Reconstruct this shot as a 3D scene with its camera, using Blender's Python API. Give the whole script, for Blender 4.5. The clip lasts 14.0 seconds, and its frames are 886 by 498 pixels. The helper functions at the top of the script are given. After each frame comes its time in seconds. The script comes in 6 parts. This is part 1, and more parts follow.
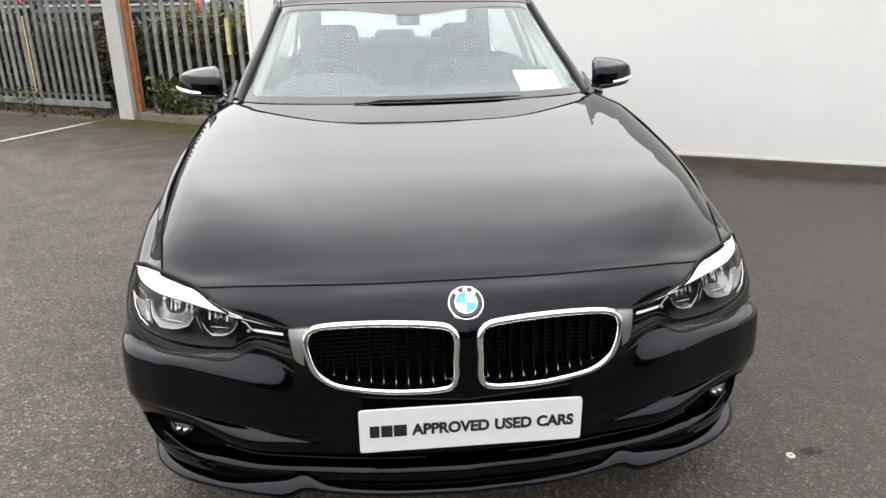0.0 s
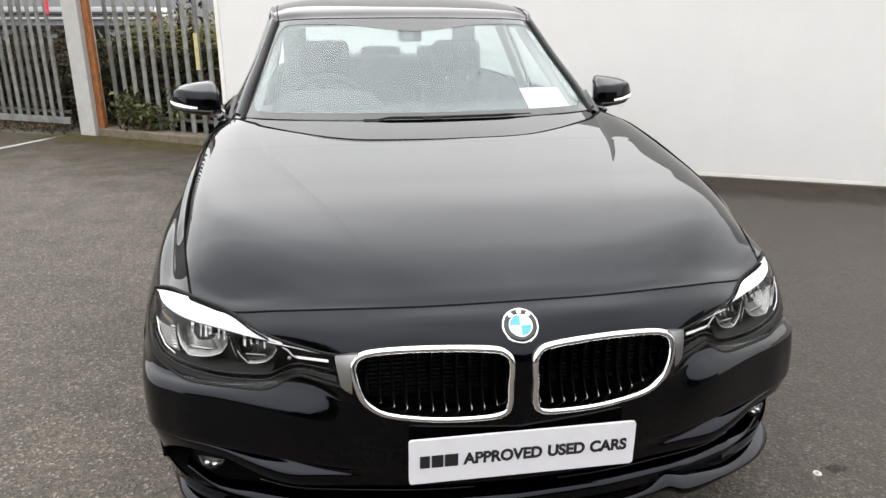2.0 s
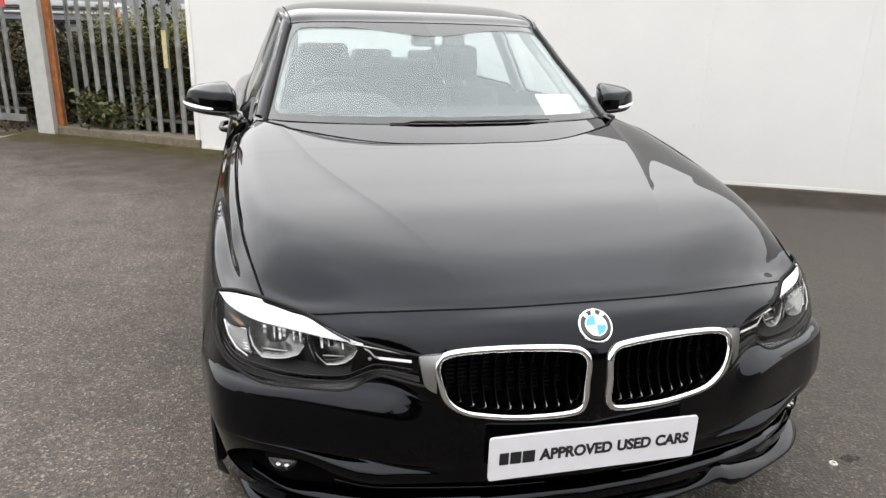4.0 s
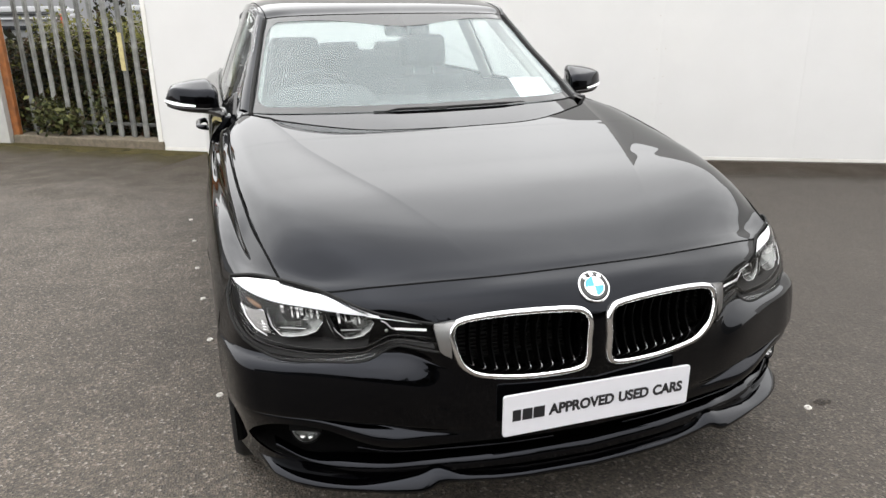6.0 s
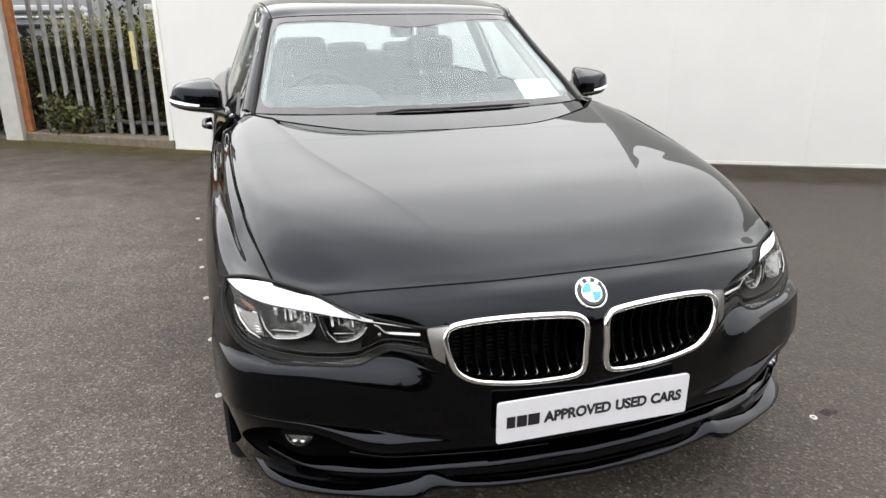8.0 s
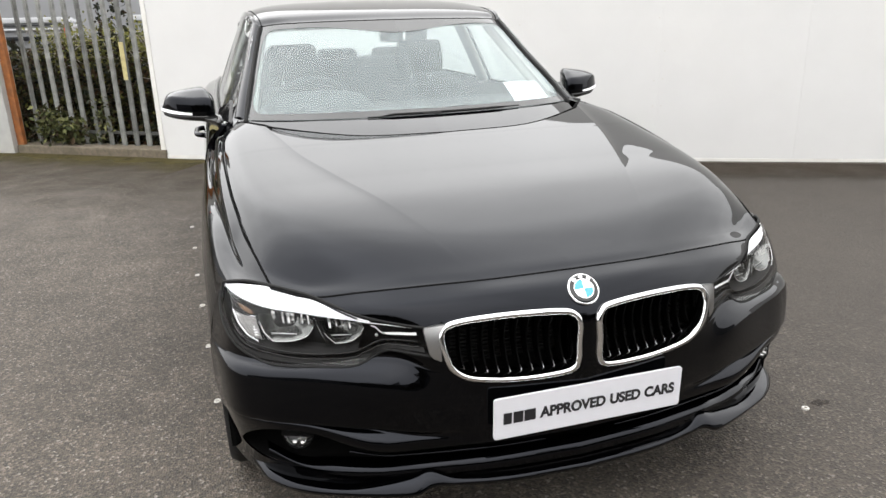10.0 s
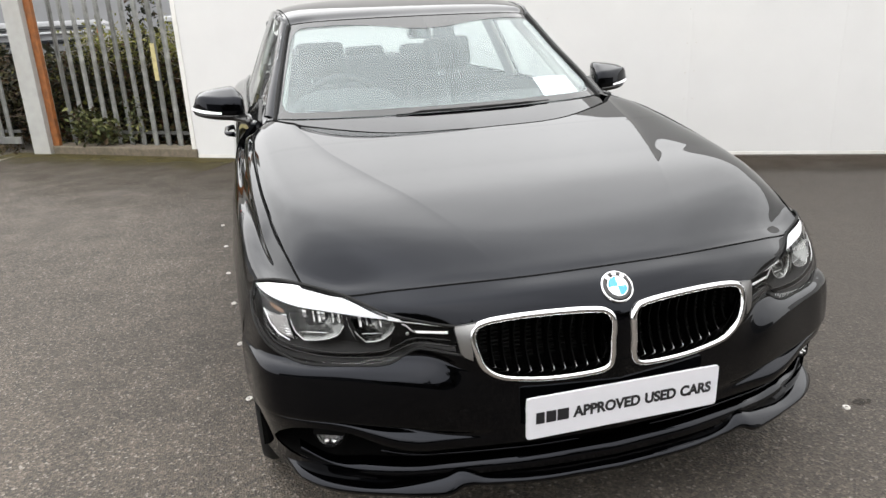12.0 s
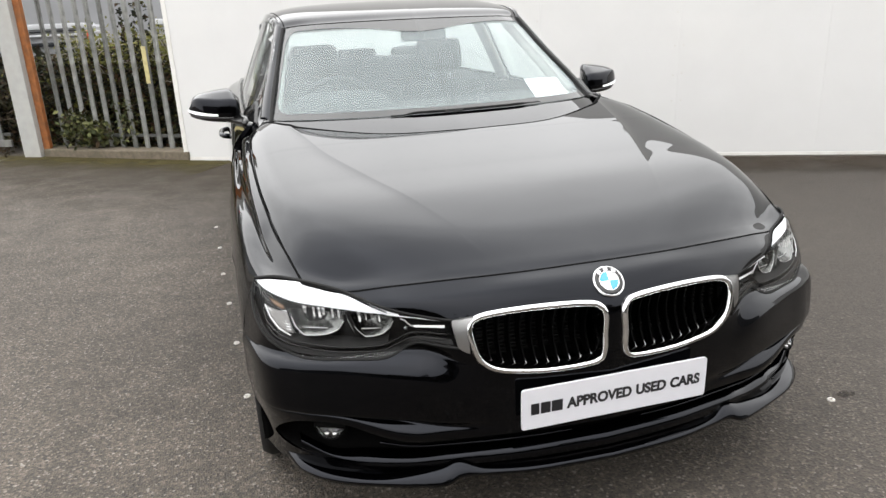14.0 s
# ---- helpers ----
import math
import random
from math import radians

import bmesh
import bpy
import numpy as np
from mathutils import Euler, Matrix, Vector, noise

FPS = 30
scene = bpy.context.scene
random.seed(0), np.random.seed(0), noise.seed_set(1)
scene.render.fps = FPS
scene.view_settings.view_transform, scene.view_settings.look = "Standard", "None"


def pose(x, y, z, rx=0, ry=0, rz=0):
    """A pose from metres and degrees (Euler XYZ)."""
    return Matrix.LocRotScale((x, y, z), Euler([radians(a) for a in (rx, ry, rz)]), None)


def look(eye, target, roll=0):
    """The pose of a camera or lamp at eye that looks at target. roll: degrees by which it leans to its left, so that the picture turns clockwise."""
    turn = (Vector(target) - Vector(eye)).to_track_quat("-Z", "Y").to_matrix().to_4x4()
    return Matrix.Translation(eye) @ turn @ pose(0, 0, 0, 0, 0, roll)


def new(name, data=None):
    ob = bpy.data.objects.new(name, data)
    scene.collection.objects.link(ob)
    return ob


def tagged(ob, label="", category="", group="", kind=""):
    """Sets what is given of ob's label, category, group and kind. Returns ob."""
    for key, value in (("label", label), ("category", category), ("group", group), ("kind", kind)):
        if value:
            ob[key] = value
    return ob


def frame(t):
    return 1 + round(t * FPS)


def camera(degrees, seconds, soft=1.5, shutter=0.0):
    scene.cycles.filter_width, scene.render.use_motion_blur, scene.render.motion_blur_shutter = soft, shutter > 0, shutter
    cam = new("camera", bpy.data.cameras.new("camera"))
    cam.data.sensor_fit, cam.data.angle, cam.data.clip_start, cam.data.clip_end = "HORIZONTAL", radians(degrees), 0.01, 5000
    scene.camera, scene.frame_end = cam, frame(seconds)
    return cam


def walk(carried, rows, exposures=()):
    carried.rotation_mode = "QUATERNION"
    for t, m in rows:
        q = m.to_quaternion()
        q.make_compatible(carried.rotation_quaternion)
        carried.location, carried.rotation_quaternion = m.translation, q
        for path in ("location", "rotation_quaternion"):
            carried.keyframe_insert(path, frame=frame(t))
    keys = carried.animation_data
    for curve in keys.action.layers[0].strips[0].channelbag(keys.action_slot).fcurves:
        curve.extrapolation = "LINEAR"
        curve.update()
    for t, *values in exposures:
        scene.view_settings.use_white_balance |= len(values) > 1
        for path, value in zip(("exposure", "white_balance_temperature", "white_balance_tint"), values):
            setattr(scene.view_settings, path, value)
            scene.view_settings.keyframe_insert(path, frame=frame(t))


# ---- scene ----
cam = camera(64.0, 14.0)
PATH = [
    (0, (-0.196, -1.392, 1.352), (-0.007, 0.483, 0.682), -0.9),
    (0.5, (-0.256, -1.407, 1.344), (-0.038, 0.467, 0.679), -2.2),
    (1, (-0.283, -1.397, 1.336), (-0.056, 0.475, 0.67), -0.5),
    (1.5, (-0.32, -1.371, 1.34), (-0.123, 0.514, 0.702), 0.5),
    (2, (-0.401, -1.306, 1.342), (-0.084, 0.568, 0.717), 0.0),
    (2.5, (-0.46, -1.277, 1.342), (-0.178, 0.597, 0.705), -0.0),
    (2.7, (-0.491, -1.274, 1.34), (-0.204, 0.591, 0.677), 1.2),
    (4.8, (-0.806, -1.32, 1.358), (-0.261, 0.507, 0.754), -0.6),
    (5, (-0.826, -1.34, 1.351), (-0.268, 0.478, 0.73), -0.9),
    (5.5, (-0.848, -1.37, 1.349), (-0.257, 0.43, 0.71), -1.1),
    (6, (-0.834, -1.363, 1.343), (-0.262, 0.444, 0.706), -0.7),
    (6.5, (-0.808, -1.36, 1.346), (-0.244, 0.453, 0.716), -0.8),
    (7, (-0.77, -1.339, 1.342), (-0.206, 0.476, 0.718), 0.2),
    (7.5, (-0.78, -1.344, 1.342), (-0.235, 0.473, 0.708), -0.0),
    (10, (-0.797, -1.382, 1.343), (-0.24, 0.434, 0.719), -1.5),
    (10.5, (-0.795, -1.371, 1.339), (-0.265, 0.455, 0.719), -1.2),
    (11, (-0.796, -1.357, 1.338), (-0.289, 0.475, 0.716), -2.7),
    (11.5, (-0.795, -1.353, 1.338), (-0.312, 0.484, 0.713), -2.2),
    (12, (-0.799, -1.364, 1.342), (-0.318, 0.472, 0.71), -2.6),
    (12.5, (-0.798, -1.372, 1.338), (-0.322, 0.462, 0.698), -3.2),
    (13, (-0.814, -1.39, 1.349), (-0.328, 0.44, 0.704), -3.4),
    (13.5, (-0.827, -1.394, 1.346), (-0.325, 0.433, 0.706), -2.0),
    (14, (-0.829, -1.409, 1.344), (-0.32, 0.421, 0.718), -2.6),
]
walk(cam, [(t, look(eye, target, roll)) for t, eye, target, roll in PATH],
     exposures=[(0, -0.02), (1.5, -0.04), (2.5, -0.10), (5, -0.06), (6, -0.04), (7, -0.06), (10, -0.03), (11, -0.03), (12.5, -0.08), (14, -0.05)])

# ---- sky and light: a bright overcast day ----
SKYDIM, SKYBRIGHT = 0.90, 1.30
world = bpy.data.worlds.new("overcast_sky")
scene.world = world
world.use_nodes = True
wn, wl = world.node_tree.nodes, world.node_tree.links
wn.clear()
w_out = wn.new("ShaderNodeOutputWorld")
w_bg = wn.new("ShaderNodeBackground")
w_sky = wn.new("ShaderNodeTexSky")
w_sky.sky_type, w_sky.sun_disc = "NISHITA", False
w_sky.sun_elevation, w_sky.sun_rotation = radians(48), radians(200)
w_sky.dust_density, w_sky.air_density = 5.0, 1.0
w_scale = wn.new("ShaderNodeVectorMath")
w_scale.operation = "SCALE"
w_scale.inputs["Scale"].default_value = 0.012
wl.new(w_sky.outputs[0], w_scale.inputs[0])
# cloud deck: brighter overhead than at the horizon, with soft broad clouds
w_geo = wn.new("ShaderNodeTexCoord")
w_sep = wn.new("ShaderNodeSeparateXYZ")
wl.new(w_geo.outputs["Generated"], w_sep.inputs[0])
w_map = wn.new("ShaderNodeMapRange")
w_map.inputs["From Min"].default_value, w_map.inputs["From Max"].default_value = 0.0, 1.0
w_map.inputs["To Min"].default_value, w_map.inputs["To Max"].default_value = 1.90, 4.5
wl.new(w_sep.outputs["Z"], w_map.inputs["Value"])
w_noise = wn.new("ShaderNodeTexNoise")
w_noise.inputs["Scale"].default_value, w_noise.inputs["Detail"].default_value = 2.2, 4.0
wl.new(w_geo.outputs["Generated"], w_noise.inputs["Vector"])
w_cl = wn.new("ShaderNodeMapRange")
w_cl.inputs["From Min"].default_value, w_cl.inputs["From Max"].default_value = 0.3, 0.7
w_cl.inputs["To Min"].default_value, w_cl.inputs["To Max"].default_value = 0.86, 1.12
wl.new(w_noise.outputs["Fac"], w_cl.inputs["Value"])
# the cloud is thinner on the side of the hidden sun, beyond the fence
w_side = wn.new("ShaderNodeMapRange")
w_side.inputs["From Min"].default_value, w_side.inputs["From Max"].default_value = -1.0, 1.0
w_side.inputs["To Min"].default_value, w_side.inputs["To Max"].default_value = SKYDIM, SKYBRIGHT
w_way = wn.new("ShaderNodeVectorMath")
w_way.operation = "DOT_PRODUCT"
w_way.inputs[1].default_value = (-0.62, 0.78, 0.0)
wl.new(w_geo.outputs["Generated"], w_way.inputs[0])
wl.new(w_way.outputs["Value"], w_side.inputs["Value"])
w_both = wn.new("ShaderNodeMath")
w_both.operation = "MULTIPLY"
wl.new(w_side.outputs[0], w_both.inputs[0])
wl.new(w_cl.outputs[0], w_both.inputs[1])
w_mul = wn.new("ShaderNodeMath")
w_mul.operation = "MULTIPLY"
wl.new(w_map.outputs[0], w_mul.inputs[0])
wl.new(w_both.outputs[0], w_mul.inputs[1])
w_grey = wn.new("ShaderNodeVectorMath")
w_grey.operation = "SCALE"
w_grey.inputs[0].default_value = (0.995, 0.992, 0.985)
wl.new(w_mul.outputs[0], w_grey.inputs["Scale"])
w_add = wn.new("ShaderNodeVectorMath")
w_add.operation = "ADD"
wl.new(w_grey.outputs[0], w_add.inputs[0])
wl.new(w_scale.outputs[0], w_add.inputs[1])
wl.new(w_add.outputs[0], w_bg.inputs["Color"])
w_bg.inputs["Strength"].default_value = 0.925
wl.new(w_bg.outputs[0], w_out.inputs[0])

sun = new("sun", bpy.data.lights.new("sun", "SUN"))
sun.data.energy, sun.data.angle, sun.data.color = 0.5, radians(150), (1.0, 0.97, 0.93)
sun.matrix_world = look((-4, -9, 12), (0, 1, 0))
scene.view_settings.exposure = 0.0


# ---- materials ----
def material(name, base=(0.5, 0.5, 0.5), rough=0.5, metal=0.0, coat=0.0, spec=0.5, noise_scale=0.0, vary=0.0,
             rough_vary=0.0, bump=0.0, bump_scale=0.0, coords="Object", stain=0.0, stain_scale=1.5, stain_colour=(0.1, 0.09, 0.07), random_vary=0.0):
    """A principled surface with fine grain, broad stains and a little relief."""
    m = bpy.data.materials.new(name)
    m.use_nodes = True
    n, l = m.node_tree.nodes, m.node_tree.links
    p = n["Principled BSDF"]
    p.inputs["Base Color"].default_value = (*base, 1)
    p.inputs["Roughness"].default_value, p.inputs["Metallic"].default_value = rough, metal
    p.inputs["Specular IOR Level"].default_value = spec
    p.inputs["Coat IOR"].default_value = 1.46
    p.inputs["Coat Weight"].default_value, p.inputs["Coat Roughness"].default_value = coat, 0.015
    tc = n.new("ShaderNodeTexCoord")
    colour = None
    if noise_scale:
        tx = n.new("ShaderNodeTexNoise")
        tx.inputs["Scale"].default_value, tx.inputs["Detail"].default_value = noise_scale, 6.0
        l.new(tc.outputs[coords], tx.inputs["Vector"])
        ramp = n.new("ShaderNodeMapRange")
        ramp.inputs["From Min"].default_value, ramp.inputs["From Max"].default_value = 0.3, 0.7
        ramp.inputs["To Min"].default_value, ramp.inputs["To Max"].default_value = 1 - vary, 1 + vary
        l.new(tx.outputs["Fac"], ramp.inputs["Value"])
        sc = n.new("ShaderNodeVectorMath")
        sc.operation = "SCALE"
        sc.inputs[0].default_value = base
        l.new(ramp.outputs[0], sc.inputs["Scale"])
        colour = sc.outputs[0]
        if rough_vary:
            rr = n.new("ShaderNodeMapRange")
            rr.inputs["To Min"].default_value, rr.inputs["To Max"].default_value = max(0.0, rough - rough_vary), min(1.0, rough + rough_vary)
            l.new(tx.outputs["Fac"], rr.inputs["Value"])
            l.new(rr.outputs[0], p.inputs["Roughness"])
    if random_vary and colour:
        oi = n.new("ShaderNodeObjectInfo")
        rv = n.new("ShaderNodeMapRange")
        rv.inputs["To Min"].default_value, rv.inputs["To Max"].default_value = 1 - random_vary, 1 + random_vary
        l.new(oi.outputs["Random"], rv.inputs["Value"])
        s2 = n.new("ShaderNodeVectorMath")
        s2.operation = "SCALE"
        l.new(colour, s2.inputs[0])
        l.new(rv.outputs[0], s2.inputs["Scale"])
        colour = s2.outputs[0]
    if stain and colour:
        ts = n.new("ShaderNodeTexNoise")
        ts.inputs["Scale"].default_value, ts.inputs["Detail"].default_value = stain_scale, 5.0
        l.new(tc.outputs[coords], ts.inputs["Vector"])
        rs = n.new("ShaderNodeMapRange")
        rs.inputs["From Min"].default_value, rs.inputs["From Max"].default_value = 0.5, 0.75
        rs.inputs["To Max"].default_value = stain
        l.new(ts.outputs["Fac"], rs.inputs["Value"])
        mx = n.new("ShaderNodeMix")
        mx.data_type = "RGBA"
        mx.inputs["B"].default_value = (*stain_colour, 1)
        l.new(rs.outputs[0], mx.inputs["Factor"])
        l.new(colour, mx.inputs["A"])
        colour = mx.outputs["Result"]
    if colour:
        l.new(colour, p.inputs["Base Color"])
    if bump:
        tb = n.new("ShaderNodeTexNoise")
        tb.inputs["Scale"].default_value, tb.inputs["Detail"].default_value = bump_scale, 4.0
        l.new(tc.outputs[coords], tb.inputs["Vector"])
        b = n.new("ShaderNodeBump")
        b.inputs["Strength"].default_value, b.inputs["Distance"].default_value = bump, 0.004
        l.new(tb.outputs["Fac"], b.inputs["Height"])
        l.new(b.outputs[0], p.inputs["Normal"])
    return m


def glass(name, tint, ior=1.5, rough=0.0, veil=0.0):
    """A pane: clear or tinted, with the gloss that its angle gives and a dusty film that also paints in sky sheen."""
    m = bpy.data.materials.new(name)
    m.use_nodes = True
    n, l = m.node_tree.nodes, m.node_tree.links
    n.remove(n["Principled BSDF"])
    tr, gl, mix, lw = n.new("ShaderNodeBsdfTransparent"), n.new("ShaderNodeBsdfGlossy"), n.new("ShaderNodeMixShader"), n.new("ShaderNodeLayerWeight")
    tr.inputs["Color"].default_value = (*tint, 1)
    gl.inputs["Roughness"].default_value = rough
    lw.inputs["Blend"].default_value = 0.5
    low = ((ior - 1) / (ior + 1)) ** 2
    pw, ma = n.new("ShaderNodeMath"), n.new("ShaderNodeMath")
    pw.operation, ma.operation = "POWER", "MULTIPLY_ADD"
    pw.inputs[1].default_value = 5.0
    ma.inputs[1].default_value, ma.inputs[2].default_value = 1 - low, low
    l.new(lw.outputs["Facing"], pw.inputs[0])
    l.new(pw.outputs[0], ma.inputs[0])
    l.new(ma.outputs[0], mix.inputs[0])
    l.new(tr.outputs[0], mix.inputs[1])
    l.new(gl.outputs[0], mix.inputs[2])
    last = mix
    # matt pale film: part dusty glass, part sky reflection put into its colour
    if veil:
        di, film, tx, tc = n.new("ShaderNodeBsdfDiffuse"), n.new("ShaderNodeMixShader"), n.new("ShaderNodeTexNoise"), n.new("ShaderNodeTexCoord")
        di.inputs["Color"].default_value = (0.485, 0.548, 0.562, 1)
        tx.inputs["Scale"].default_value, tx.inputs["Detail"].default_value = 2.5, 5.0
        l.new(tc.outputs["Object"], tx.inputs["Vector"])
        mr = n.new("ShaderNodeMapRange")
        mr.inputs["To Min"].default_value, mr.inputs["To Max"].default_value = veil * 0.92, veil * 1.08
        l.new(tx.outputs["Fac"], mr.inputs["Value"])
        l.new(mr.outputs[0], film.inputs[0])
        l.new(mix.outputs[0], film.inputs[1])
        l.new(di.outputs[0], film.inputs[2])
        last = film
    l.new(last.outputs[0], n["Material Output"].inputs[0])
    return m


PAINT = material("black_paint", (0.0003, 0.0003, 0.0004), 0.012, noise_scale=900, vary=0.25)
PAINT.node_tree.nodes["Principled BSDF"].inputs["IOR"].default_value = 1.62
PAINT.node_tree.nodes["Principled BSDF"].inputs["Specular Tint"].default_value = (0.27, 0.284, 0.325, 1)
PLASTIC = material("black_plastic", (0.012, 0.012, 0.012), 0.55, noise_scale=300, vary=0.2, bump=0.15, bump_scale=900)
GLOSSBLACK = material("gloss_black_plastic", (0.006, 0.006, 0.006), 0.12)
SLATBLACK = material("slat_black", (0.0012, 0.0012, 0.0012), 0.45, spec=0.03)
CHROME = material("chrome", (0.82, 0.82, 0.83), 0.08, 1.0)
FACET = material("bright_facet", (0.36, 0.36, 0.36), 0.30, 1.0)
LOUVRE = material("matt_black_louvre", (0.005, 0.005, 0.005), 0.6, spec=0.12)
SATIN = material("satin_chrome", (0.62, 0.62, 0.63), 0.32, 1.0)
RUBBER = material("black_rubber", (0.010, 0.010, 0.010), 0.75, spec=0.2, noise_scale=120, vary=0.25)
DARK = material("dark_recess", (0.003, 0.003, 0.003), 0.9, spec=0.05)
CLOTH = material("anthracite_cloth", (0.055, 0.055, 0.057), 0.9, noise_scale=60, vary=0.25, bump=0.3, bump_scale=500)
DASH = material("dashboard_plastic", (0.05, 0.05, 0.052), 0.75, noise_scale=120, vary=0.15, bump=0.2, bump_scale=500)
LINING = material("grey_headliner", (0.42, 0.42, 0.40), 0.95, noise_scale=90, vary=0.06)
PLATE = material("white_plate", (0.58, 0.58, 0.615), 0.35, noise_scale=40, vary=0.015)
INK = material("black_lettering", (0.008, 0.008, 0.01), 0.5)
PAPER = material("white_paper", (0.93, 0.93, 0.93), 0.7, noise_scale=50, vary=0.01)
BLUE = material("badge_blue", (0.01, 0.25, 0.72), 0.25, coat=1.0)
WHITE = material("badge_white", (0.85, 0.86, 0.88), 0.3, coat=1.0)
AMBER = material("amber_reflector", (0.26, 0.16, 0.10), 0.25, coat=0.6)
LAMPWHITE = material("white_diffuser", (0.90, 0.91, 0.93), 0.25, coat=0.4)
DAYLAMP = material("lit_daytime_light", (0.92, 0.93, 0.95), 0.3)
DAYLAMP.node_tree.nodes["Principled BSDF"].inputs["Emission Color"].default_value = (0.95, 0.97, 1.0, 1)
DAYLAMP.node_tree.nodes["Principled BSDF"].inputs["Emission Strength"].default_value = 0.7
REFLECTOR = material("silver_reflector", (0.17, 0.174, 0.17), 0.20, 1.0)
SIDESILVER = material("frosted_silver", (0.34, 0.335, 0.33), 0.45, 0.5, noise_scale=220, vary=0.25)
LAMPDARK = material("smoked_lamp_housing", (0.004, 0.004, 0.0042), 0.45, spec=0.15)
ALLOY = material("alloy", (0.45, 0.45, 0.46), 0.3, 1.0, noise_scale=80, vary=0.06)
WINDSCREEN = glass("windscreen_glass", (0.80, 0.88, 0.87), 1.30, 0.24, veil=0.235)
FRIT = material("printed_glass_border", (0.030, 0.031, 0.032), 0.05)
FRIT.node_tree.nodes["Principled BSDF"].inputs["IOR"].default_value = 1.52
SIDEGLASS = glass("side_glass", (0.88, 0.93, 0.92))
LENS = glass("headlamp_lens", (0.93, 0.93, 0.93), 1.34)
MIRROR = material("mirror_glass", (0.85, 0.85, 0.85), 0.02, 1.0)

WALLWHITE = material("white_painted_panel", (0.582, 0.580, 0.575), 0.6, noise_scale=3.0, vary=0.02, bump=0.05, bump_scale=60, stain=0.10, stain_scale=0.8, stain_colour=(0.62, 0.59, 0.53), random_vary=0.012)
TRIMWHITE = material("white_trim", (0.62, 0.61, 0.585), 0.55, noise_scale=9, vary=0.05, stain=0.35, stain_scale=5, stain_colour=(0.45, 0.41, 0.35))
SCREW = material("dull_screw", (0.55, 0.53, 0.50), 0.5, 0.3, noise_scale=60, vary=0.2)
GALV = material("galvanised_steel", (0.150, 0.152, 0.144), 0.65, 0.1, noise_scale=9, vary=0.42, stain=0.65, stain_scale=4, stain_colour=(0.13, 0.12, 0.10), random_vary=0.30)
GALVDARK = material("dirty_steel_rail", (0.05, 0.05, 0.047), 0.75, 0.1, noise_scale=14, vary=0.3)
POSTGREY = material("grey_white_post", (0.33, 0.33, 0.315), 0.7, noise_scale=10, vary=0.08, stain=0.4, stain_scale=3, stain_colour=(0.32, 0.30, 0.27))
TIMBER = material("orange_stained_timber", (0.22, 0.075, 0.017), 0.7, noise_scale=14, vary=0.35, bump=0.3, bump_scale=60, stain=0.6, stain_scale=6, stain_colour=(0.20, 0.09, 0.04))
CONCRETE = material("weathered_concrete", (0.115, 0.094, 0.068), 0.9, noise_scale=22, vary=0.3, bump=0.6, bump_scale=60, stain=0.7, stain_scale=3, stain_colour=(0.06, 0.055, 0.03))
YELLOW = material("yellow_paint", (0.42, 0.36, 0.17), 0.6, noise_scale=30, vary=0.15)
RED = material("red_plastic", (0.55, 0.02, 0.03), 0.45, noise_scale=20, vary=0.1)
TWIG = material("dry_twig", (0.085, 0.06, 0.042), 0.9, noise_scale=20, vary=0.4)
VANGREY = material("silver_grey_paint", (0.20, 0.205, 0.215), 0.3, coat=0.5, noise_scale=4, vary=0.06)
VANWHITE = material("white_van_paint", (0.46, 0.47, 0.49), 0.3, coat=0.6, noise_scale=4, vary=0.03)
VANDARK = material("dark_vehicle_glass", (0.02, 0.022, 0.025), 0.15)
LINEWHITE = material("worn_white_line", (0.36, 0.35, 0.33), 0.8, noise_scale=35, vary=0.3, stain=0.8, stain_scale=14, stain_colour=(0.10, 0.095, 0.09))
GREYCLAD = material("grey_cladding", (0.20, 0.205, 0.215), 0.6, noise_scale=0.7, vary=0.1)
BRICKDARK = material("far_cladding", (0.10, 0.10, 0.10), 0.7, noise_scale=1.2, vary=0.2)


